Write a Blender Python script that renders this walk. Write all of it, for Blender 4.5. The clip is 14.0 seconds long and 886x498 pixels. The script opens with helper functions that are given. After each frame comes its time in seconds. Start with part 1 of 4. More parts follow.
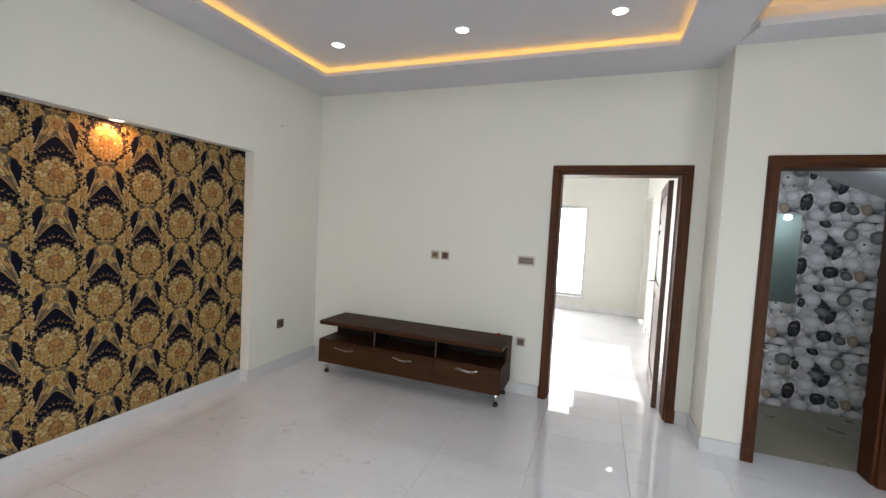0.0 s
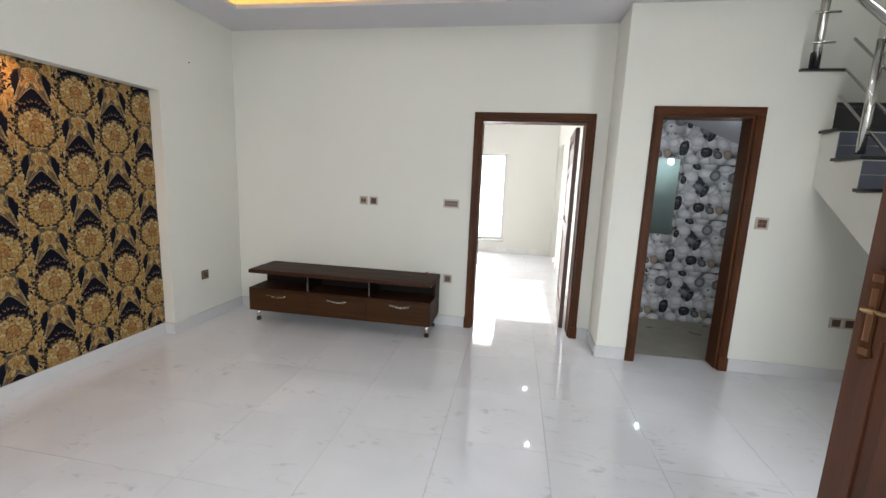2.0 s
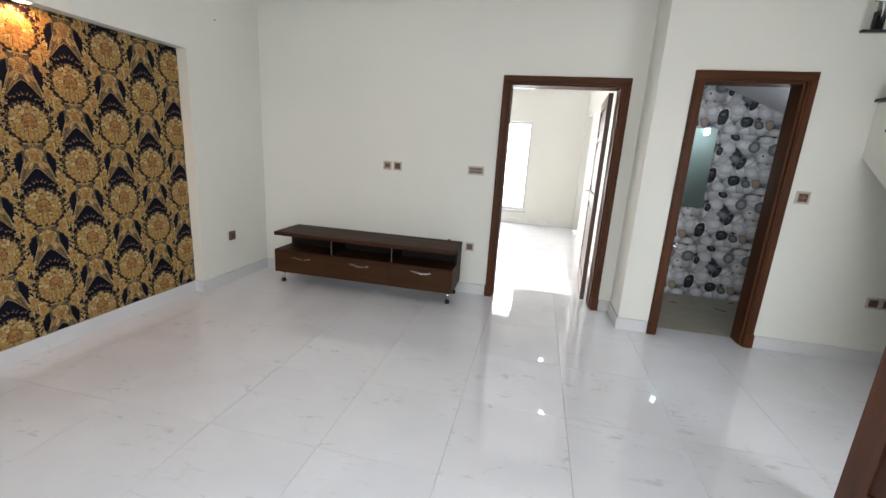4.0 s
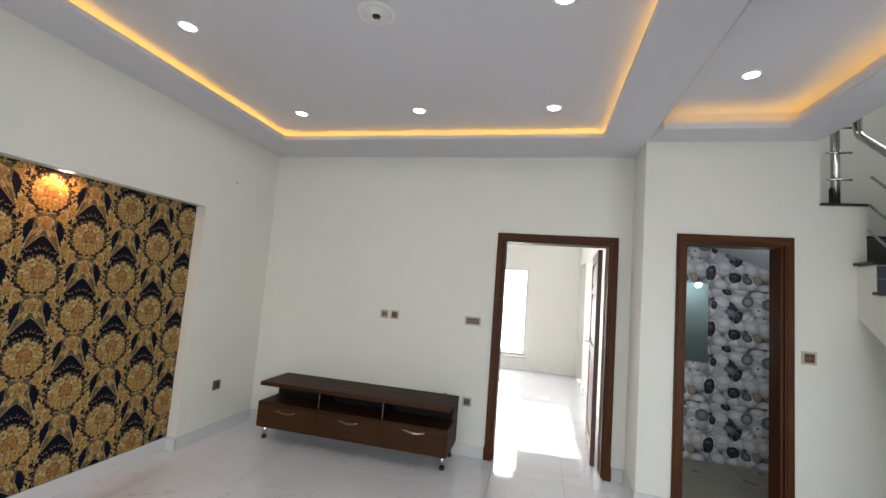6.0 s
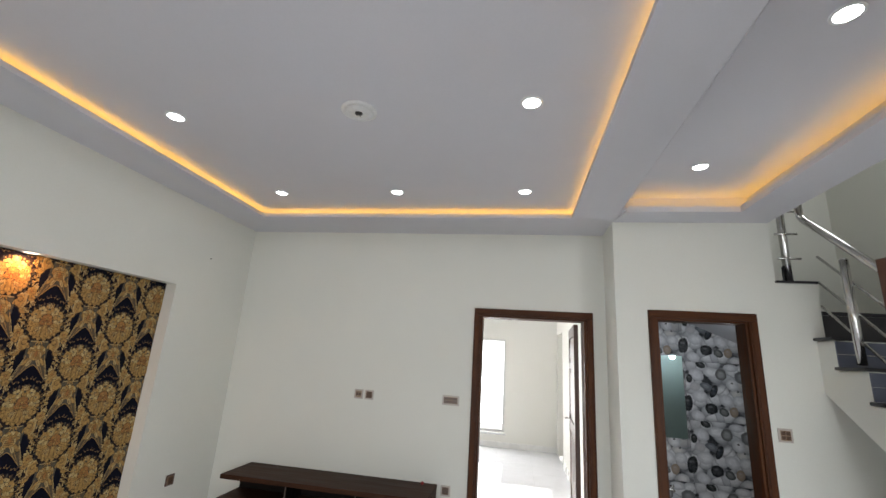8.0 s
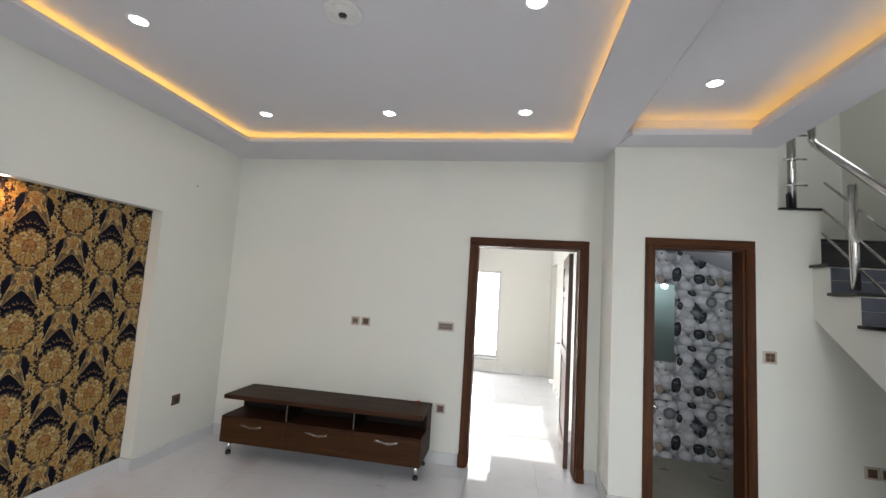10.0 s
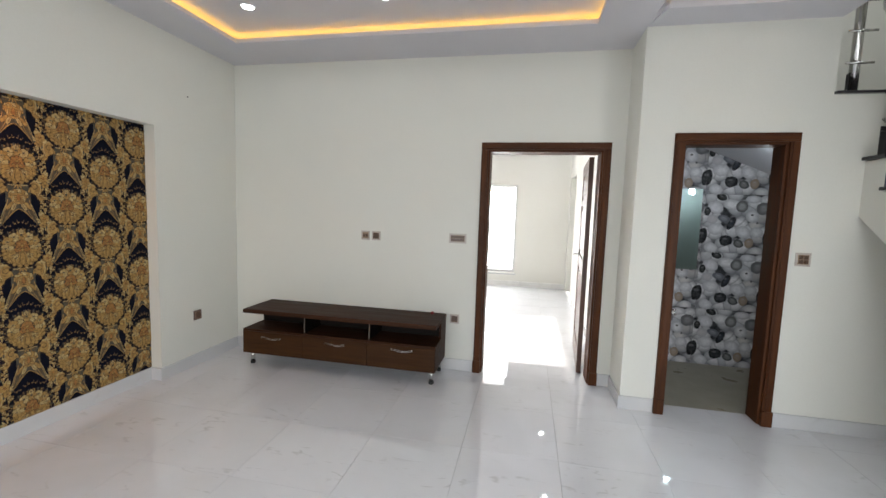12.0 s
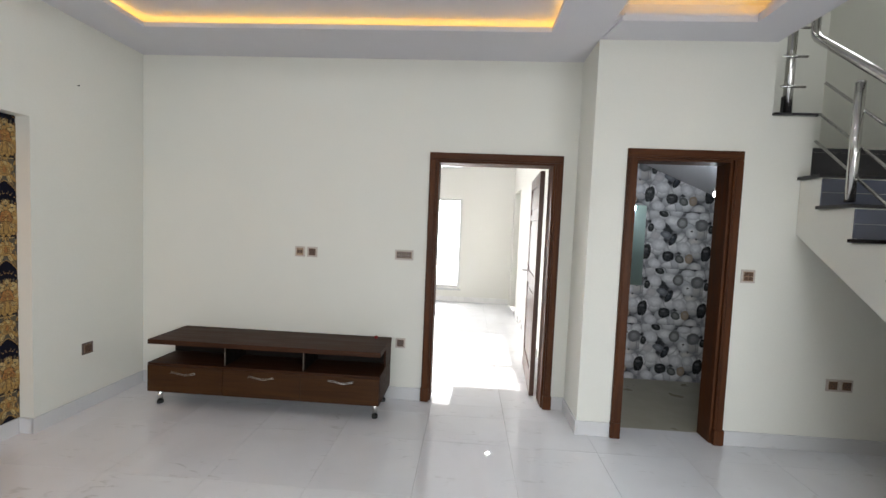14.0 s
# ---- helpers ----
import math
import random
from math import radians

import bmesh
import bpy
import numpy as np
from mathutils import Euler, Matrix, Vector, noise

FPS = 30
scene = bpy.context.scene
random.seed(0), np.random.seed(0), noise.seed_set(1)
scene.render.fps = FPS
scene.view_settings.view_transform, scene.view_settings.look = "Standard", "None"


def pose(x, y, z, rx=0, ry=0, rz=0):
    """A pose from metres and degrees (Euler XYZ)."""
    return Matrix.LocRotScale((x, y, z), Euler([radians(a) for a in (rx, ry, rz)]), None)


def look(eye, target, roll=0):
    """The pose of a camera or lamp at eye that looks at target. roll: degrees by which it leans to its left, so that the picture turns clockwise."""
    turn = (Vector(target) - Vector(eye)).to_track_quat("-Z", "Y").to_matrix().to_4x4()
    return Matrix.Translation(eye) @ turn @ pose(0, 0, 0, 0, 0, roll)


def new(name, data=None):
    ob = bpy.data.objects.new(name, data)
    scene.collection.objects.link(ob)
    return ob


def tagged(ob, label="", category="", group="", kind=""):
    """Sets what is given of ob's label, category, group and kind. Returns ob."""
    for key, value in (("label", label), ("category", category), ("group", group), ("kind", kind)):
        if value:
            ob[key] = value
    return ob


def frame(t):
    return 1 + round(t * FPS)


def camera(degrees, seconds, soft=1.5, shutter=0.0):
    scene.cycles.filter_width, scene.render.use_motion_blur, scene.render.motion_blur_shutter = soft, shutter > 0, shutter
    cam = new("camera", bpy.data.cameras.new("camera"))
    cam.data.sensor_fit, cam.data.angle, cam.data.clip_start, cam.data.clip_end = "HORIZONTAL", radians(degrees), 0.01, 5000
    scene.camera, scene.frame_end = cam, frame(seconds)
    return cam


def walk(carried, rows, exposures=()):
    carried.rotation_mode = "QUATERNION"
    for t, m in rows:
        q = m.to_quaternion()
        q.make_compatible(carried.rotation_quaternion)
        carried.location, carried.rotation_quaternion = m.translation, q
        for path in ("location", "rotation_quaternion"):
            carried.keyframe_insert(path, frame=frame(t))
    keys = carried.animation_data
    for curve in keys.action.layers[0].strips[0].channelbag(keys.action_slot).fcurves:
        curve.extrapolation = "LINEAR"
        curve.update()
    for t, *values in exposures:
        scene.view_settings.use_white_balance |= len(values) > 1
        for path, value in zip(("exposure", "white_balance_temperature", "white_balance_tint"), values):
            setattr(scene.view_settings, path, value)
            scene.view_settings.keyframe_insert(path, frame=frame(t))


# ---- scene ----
cam = camera(94.0, 14.0)
PATH = [
    (0, (0.698, 0.004, 1.537), (0.0, 1.875, 1.426), 3.0),
    (0.5, (0.749, -0.032, 1.538), (0.154, 1.868, 1.347), 1.8),
    (1, (0.758, -0.097, 1.524), (0.268, 1.826, 1.275), 1.8),
    (1.5, (0.711, -0.171, 1.486), (0.328, 1.772, 1.204), 2.2),
    (2, (0.708, -0.207, 1.485), (0.381, 1.739, 1.155), 2.4),
    (2.5, (0.698, -0.268, 1.445), (0.393, 1.659, 1.006), 2.6),
    (2.7, (0.692, -0.277, 1.442), (0.389, 1.633, 0.934), 2.6),
    (5, (0.661, -0.163, 1.466), (0.186, 1.758, 1.18), 4.2),
    (5.5, (0.662, -0.17, 1.544), (0.202, 1.776, 1.499), 4.0),
    (6, (0.686, -0.171, 1.561), (0.229, 1.768, 1.744), 4.4),
    (6.5, (0.684, -0.194, 1.605), (0.24, 1.726, 1.945), 4.5),
    (7, (0.68, -0.214, 1.633), (0.255, 1.686, 2.09), 4.3),
    (7.2, (0.677, -0.22, 1.639), (0.267, 1.673, 2.139), 4.2),
    (9.3, (0.681, -0.203, 1.667), (0.369, 1.718, 2.129), 3.7),
    (9.5, (0.673, -0.179, 1.669), (0.356, 1.761, 2.041), 3.7),
    (10, (0.678, -0.114, 1.602), (0.35, 1.849, 1.799), 3.6),
    (10.5, (0.691, -0.073, 1.552), (0.358, 1.898, 1.614), 3.4),
    (11, (0.727, -0.003, 1.541), (0.382, 1.967, 1.511), 2.9),
    (11.5, (0.754, 0.035, 1.537), (0.416, 2.005, 1.456), 2.3),
    (12, (0.722, 0.07, 1.513), (0.325, 2.021, 1.326), 1.9),
    (12.5, (0.689, 0.166, 1.506), (0.332, 2.131, 1.394), 1.8),
    (13, (0.651, 0.274, 1.517), (0.394, 2.255, 1.42), 2.1),
    (13.5, (0.623, 0.317, 1.527), (0.434, 2.305, 1.423), 2.2),
    (14, (0.628, 0.359, 1.52), (0.509, 2.353, 1.407), 2.4),
]
EXPOSURE = [(0.0, 0.44), (2.5, 0.58), (5.0, 0.56), (6.0, 0.43), (7.2, 0.36), (9.3, 0.35), (10.5, 0.46), (12.0, 0.54), (14.0, 0.57)]
walk(cam, [(t, look(eye, target, roll)) for t, eye, target, roll in PATH], EXPOSURE)


# ---- world, sun, large lights ----
SUN_EL, SUN_AZ = radians(33.0), radians(270.0)
world = bpy.data.worlds.new("world")
scene.world = world
world.use_nodes = True
wn = world.node_tree
sky = wn.nodes.new("ShaderNodeTexSky")
sky.sky_type, sky.sun_disc, sky.sun_elevation, sky.sun_rotation = "NISHITA", False, SUN_EL, SUN_AZ
wn.links.new(sky.outputs[0], wn.nodes["Background"].inputs[0])
wn.nodes["Background"].inputs[1].default_value = 0.08


def lamp(name, kind, matrix, energy, color=(1, 1, 1), **more):
    data = bpy.data.lights.new(name, kind)
    data.energy, data.color = energy, color
    for key, value in more.items():
        setattr(data, key, value)
    ob = new(name, data)
    ob.matrix_world = matrix
    return ob


lamp("sun", "SUN", look((0, 0, 0), (math.cos(SUN_EL), 0, -math.sin(SUN_EL))), 5.0, (1, 0.95, 0.88), angle=radians(0.5))
# South fill for the hall, set at an unseen, assumed opening behind the camera.
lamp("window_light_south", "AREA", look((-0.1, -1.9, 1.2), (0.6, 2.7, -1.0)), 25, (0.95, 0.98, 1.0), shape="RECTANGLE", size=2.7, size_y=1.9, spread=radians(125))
# Added fill from the east, brightens the left wall; its source is unseen.
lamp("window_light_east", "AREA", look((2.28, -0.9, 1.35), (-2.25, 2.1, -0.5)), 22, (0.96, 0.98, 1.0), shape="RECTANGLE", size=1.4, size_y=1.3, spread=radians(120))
lamp("window_light_bedroom", "AREA", look((-0.6, 8.5, 1.2), (-0.6, 5, 0.9)), 32, (1.0, 0.98, 0.95), shape="RECTANGLE", size=2.0, size_y=1.7)
lamp("doorway_light", "AREA", look((2.78, 0.62, 1.0), (2.78, 3.0, 0.0)), 19, (0.95, 0.98, 1.0), shape="RECTANGLE", size=0.8, size_y=1.9)
# Fill lamp added high in the stairwell, no source is known there.
lamp("window_light_stairs", "AREA", look((4.02, 3.6, 4.6), (2.9, 3.4, 2.6)), 11, (0.96, 0.98, 1.0), shape="RECTANGLE", size=0.9, size_y=1.1)


# ---- materials ----
def material(name, color=(0.8, 0.8, 0.8), rough=0.5, metal=0.0, spec=0.5, coat=0.0):
    m = bpy.data.materials.new(name)
    m.use_nodes = True
    b = m.node_tree.nodes["Principled BSDF"]
    b.inputs["Base Color"].default_value = (*color, 1)
    b.inputs["Roughness"].default_value = rough
    b.inputs["Metallic"].default_value = metal
    b.inputs["Specular IOR Level"].default_value = spec
    b.inputs["Coat Weight"].default_value = coat
    b.inputs["Coat Roughness"].default_value = 0.08
    return m


def node(m, kind, inputs=(), **settings):
    n = m.node_tree.nodes.new(kind)
    for key, value in settings.items():
        setattr(n, key, value)
    for key, value in dict(inputs).items():
        if isinstance(value, bpy.types.NodeSocket):
            m.node_tree.links.new(value, n.inputs[key])
        else:
            n.inputs[key].default_value = value
    return n


def math_node(m, op, a, b=0.0, c=0.0):
    return node(m, "ShaderNodeMath", {0: a, 1: b, 2: c}, operation=op).outputs[0]


def mix(m, fac, a, b):
    n = node(m, "ShaderNodeMix", data_type="RGBA")
    for index, value in ((0, fac), (6, a), (7, b)):
        if isinstance(value, bpy.types.NodeSocket):
            m.node_tree.links.new(value, n.inputs[index])
        else:
            n.inputs[index].default_value = value if index == 0 else (*value[:3], 1)
    return n.outputs[2]


def bsdf(m):
    return m.node_tree.nodes["Principled BSDF"]


def link(m, out, name):
    m.node_tree.links.new(out, bsdf(m).inputs[name])


def coords(m, generated=False):
    if generated:
        return node(m, "ShaderNodeTexCoord").outputs["Object"]
    return node(m, "ShaderNodeNewGeometry").outputs["Position"]


def noise_tex(m, vector, scale, detail=4.0, rough=0.55, distortion=0.0):
    return node(m, "ShaderNodeTexNoise", {"Vector": vector, "Scale": scale, "Detail": detail, "Roughness": rough, "Distortion": distortion}).outputs["Fac"]


def ramp(m, fac, low, high, a=0.0, b=1.0):
    return node(m, "ShaderNodeMapRange", {0: fac, 1: low, 2: high, 3: a, 4: b}, clamp=True).outputs[0]


def bump(m, height, strength=0.2, distance=0.002):
    n = node(m, "ShaderNodeBump", {"Strength": strength, "Distance": distance, "Height": height})
    link(m, n.outputs[0], "Normal")


def plaster(name, color, tint):
    m = material(name, color, 0.62, spec=0.3)
    p = coords(m)
    broad = noise_tex(m, p, 1.3, 3)
    fine = noise_tex(m, p, 90.0, 5)
    trowel = noise_tex(m, p, 7.0, 4)
    c = mix(m, ramp(m, broad, 0.3, 0.7), color, tint)
    c = mix(m, ramp(m, fine, 0.35, 0.7, 0.0, 0.16), c, (color[0] * 0.86, color[1] * 0.86, color[2] * 0.83))
    link(m, c, "Base Color")
    both = math_node(m, "ADD", math_node(m, "MULTIPLY", trowel, 0.6), math_node(m, "MULTIPLY", fine, 0.12))
    bump(m, both, 0.25, 0.004)
    link(m, ramp(m, trowel, 0.3, 0.7, 0.5, 0.68), "Roughness")
    return m


def wood(name, dark, light, rough=0.35, axis=2, coat=0.25):
    m = material(name, dark, rough, coat=coat)
    p = coords(m, True)
    stretch = [26.0, 26.0, 26.0]
    stretch[axis] = 1.6
    v = node(m, "ShaderNodeMapping", {"Vector": p, "Scale": stretch}).outputs[0]
    g = noise_tex(m, v, 1.0, 6, 0.6, 0.8)
    pores = noise_tex(m, v, 7.0, 3, 0.7)
    broad = noise_tex(m, p, 2.2, 2)
    c = mix(m, ramp(m, g, 0.32, 0.68), dark, light)
    c = mix(m, ramp(m, pores, 0.55, 0.8, 0, 0.55), c, [x * 0.45 for x in dark])
    c = mix(m, ramp(m, broad, 0.35, 0.7, 0, 0.35), c, [x * 0.7 for x in dark])
    link(m, c, "Base Color")
    bump(m, g, 0.12, 0.001)
    link(m, ramp(m, g, 0.3, 0.7, rough * 0.85, rough * 1.25), "Roughness")
    return m


def marble(name, base, vein, rough, amount=0.5, scale=1.5, randomly=True):
    m = material(name, base, rough, spec=0.55)
    p = coords(m)
    here = p
    if randomly:
        r = node(m, "ShaderNodeObjectInfo").outputs["Random"]
        off = node(m, "ShaderNodeCombineXYZ", {0: math_node(m, "MULTIPLY", r, 37.0), 1: math_node(m, "MULTIPLY", r, 91.0), 2: 0.0}).outputs[0]
        p = node(m, "ShaderNodeVectorMath", {0: p, 1: off}, operation="ADD").outputs[0]
    turned = node(m, "ShaderNodeMapping", {"Vector": p, "Rotation": (0, 0, 2.3), "Scale": (0.6, 2.4, 1.0)}).outputs[0]
    n = noise_tex(m, turned, scale, 2.2, 0.45, 0.1)
    line = math_node(m, "ABSOLUTE", math_node(m, "SUBTRACT", n, 0.5))
    mask = math_node(m, "MULTIPLY", ramp(m, noise_tex(m, p, 2.2, 2), 0.45, 0.60), ramp(m, noise_tex(m, p, 13.0, 2), 0.48, 0.60))
    veins = math_node(m, "MULTIPLY", ramp(m, line, 0.0, 0.022, 1.0, 0.0), mask)
    cloud = noise_tex(m, p, 2.1, 5, 0.5, 0.6)
    c = mix(m, ramp(m, cloud, 0.35, 0.7, 0, 0.4), base, [0.6 * a + 0.4 * b for a, b in zip(base, vein)])
    c = mix(m, math_node(m, "MULTIPLY", veins, amount), c, vein)
    link(m, c, "Base Color")
    link(m, ramp(m, noise_tex(m, p, 5.0, 4), 0.3, 0.7, rough * 0.7, rough * 1.5), "Roughness")
    return m


def metal(name, color, rough=0.12):
    m = material(name, color, rough, metal=1.0)
    link(m, ramp(m, noise_tex(m, coords(m, True), 9.0, 2), 0.3, 0.7, rough * 0.85, rough * 1.15), "Roughness")
    return m


def plain(name, color, rough=0.4, spec=0.5):
    m = material(name, color, rough, spec=spec)
    n = noise_tex(m, coords(m, True), 45.0, 4)
    link(m, mix(m, ramp(m, n, 0.3, 0.7), color, [x * 0.88 for x in color]), "Base Color")
    link(m, ramp(m, n, 0.3, 0.7, rough * 0.85, rough * 1.15), "Roughness")
    return m


def glow(name, color, strength):
    m = material(name, color)
    bsdf(m).inputs["Emission Color"].default_value = (*color, 1)
    bsdf(m).inputs["Emission Strength"].default_value = strength
    return m


WALL = plaster("wall_paint", (0.742, 0.736, 0.675), (0.715, 0.712, 0.655))
BED_WALL = plaster("bedroom_paint", (0.80, 0.79, 0.74), (0.79, 0.775, 0.72))
CEIL = plaster("ceiling_paint", (0.64, 0.63, 0.665), (0.62, 0.61, 0.645))
FLOOR = marble("floor_marble", (0.755, 0.765, 0.795), (0.40, 0.40, 0.405), 0.028, 0.5, 3.4)
bsdf(FLOOR).inputs["Specular IOR Level"].default_value = 1.0
GROUT = plain("grout", (0.30, 0.30, 0.295), 0.8)
SKIRT = marble("skirting_marble", (0.62, 0.62, 0.625), (0.42, 0.42, 0.42), 0.18, 0.3, 2.5)
BEDSKIRT = marble("bedroom_skirting", (0.82, 0.81, 0.79), (0.7, 0.7, 0.7), 0.25, 0.3, 2.5)
DOORWOOD = wood("door_wood", (0.048, 0.0150, 0.0048), (0.105, 0.035, 0.0105), 0.48, 2, 0.0)
DOORWOOD_X = wood("door_wood_head", (0.048, 0.0150, 0.0048), (0.105, 0.035, 0.0105), 0.48, 0, 0.0)
for m_ in (DOORWOOD, DOORWOOD_X):
    bsdf(m_).inputs["Specular IOR Level"].default_value = 0.2
LEAFWOOD = wood("leaf_wood", (0.055, 0.018, 0.0085), (0.115, 0.039, 0.017), 0.4, 2, 0.05)
BENCHWOOD = wood("bench_laminate", (0.027, 0.0095, 0.0038), (0.056, 0.021, 0.009), 0.5, 0, 0.0)
# Bench laminate taken down to near-black, the shelf's inner shade as colour.
BENCHSHADE = wood("bench_laminate_shaded", (0.006, 0.004, 0.003), (0.011, 0.007, 0.005), 0.6, 0, 0.0)
BENCHDARK = wood("bench_laminate_front", (0.035, 0.0132, 0.0040), (0.066, 0.0275, 0.0078), 0.5, 0, 0.0)
for m_ in (BENCHWOOD, BENCHDARK, BENCHSHADE):
    bsdf(m_).inputs["Specular IOR Level"].default_value = 0.16
CHROME = metal("chrome", (0.66, 0.65, 0.63), 0.19)
BRASS = metal("antique_brass", (0.42, 0.27, 0.12), 0.28)
COPPER = metal("aged_copper", (0.30, 0.15, 0.085), 0.32)
BRONZE = metal("dark_bronze", (0.15, 0.075, 0.04), 0.36)
POLISHED = metal("polished_chrome", (0.86, 0.84, 0.80), 0.12)
RUBBER = plain("black_rubber", (0.015, 0.015, 0.015), 0.5)
PLATE = plain("champagne_plastic", (0.50, 0.44, 0.39), 0.35)
PLATE_BROWN = plain("brown_frame_plastic", (0.13, 0.09, 0.075), 0.35)
PLATE_DARK = plain("brown_plastic", (0.10, 0.055, 0.035), 0.3)
PLATE_GOLD = plain("gold_plastic", (0.30, 0.21, 0.14), 0.3)
WHITE = plain("white_plastic", (0.75, 0.75, 0.74), 0.4)
GRANITE = marble("black_granite", (0.018, 0.017, 0.02), (0.05, 0.045, 0.05), 0.12, 0.4, 9.0)
RISERTILE = marble("riser_tile", (0.085, 0.095, 0.135), (0.13, 0.13, 0.17), 0.07, 0.4, 6.0)
RED = plain("red_plastic", (0.25, 0.01, 0.015), 0.3)
BATHFLOOR = marble("bath_floor", (0.34, 0.32, 0.25), (0.31, 0.285, 0.22), 0.35, 0.3, 4.0)
MIRROR = material("mirror", (0.55, 0.70, 0.70), 0.03, metal=1.0)
LED = glow("cove_led", (1.0, 0.54, 0.085), 6.0)
SATIN = metal("satin_steel", (0.38, 0.35, 0.31), 0.32)
BULB = glow("downlight_diffuser", (0.95, 0.98, 1.0), 9.0)
WARMBULB = glow("niche_diffuser", (1.0, 0.66, 0.48), 5.0)
OUTSIDE = glow("outdoor_glare", (0.96, 0.98, 1.0), 5.0)
def printed(name, color, low, rough=0.55, spec=0.35):
    """Printed ink with hatched shading, mottling and a faint woven relief."""
    m = material(name, color, rough, spec=spec)
    p = coords(m)
    blot = noise_tex(m, p, 55.0, 4, 0.6, 0.5)
    hatch = noise_tex(m, node(m, "ShaderNodeMapping", {"Vector": p, "Scale": (1, 190, 70), "Rotation": (0.5, 0, 0)}).outputs[0], 1.0, 2)
    fade = noise_tex(m, p, 3.0, 2)
    c = mix(m, ramp(m, blot, 0.36, 0.62, 0.0, 0.75), color, low)
    c = mix(m, ramp(m, hatch, 0.52, 0.62, 0.0, 0.45), c, low)
    c = mix(m, ramp(m, fade, 0.3, 0.7, 0.0, 0.15), c, [x * 0.7 for x in color])
    link(m, c, "Base Color")
    bump(m, noise_tex(m, p, 420.0, 2), 0.15, 0.0005)
    return m


NAVY = printed("wallpaper_navy", (0.0048, 0.0058, 0.0165), (0.0035, 0.0035, 0.008), 0.75, 0.12)
GOLD = printed("wallpaper_gold", (0.47, 0.285, 0.085), (0.19, 0.105, 0.034))
GOLD_DARK = printed("wallpaper_bronze", (0.135, 0.078, 0.032), (0.055, 0.032, 0.018))
GOLD_PALE = printed("wallpaper_pale", (0.58, 0.44, 0.20), (0.26, 0.17, 0.065))
ORANGE = printed("wallpaper_amber", (0.42, 0.19, 0.05), (0.19, 0.075, 0.025))
INK = printed("wallpaper_ink", (0.022, 0.014, 0.014), (0.012, 0.009, 0.010), 0.7, 0.2)
OLIVE = printed("wallpaper_olive", (0.095, 0.083, 0.058), (0.035, 0.030, 0.026))
GLASS = material("window_glass", (1, 1, 1), 0.02)
bsdf(GLASS).inputs["Transmission Weight"].default_value = 1.0


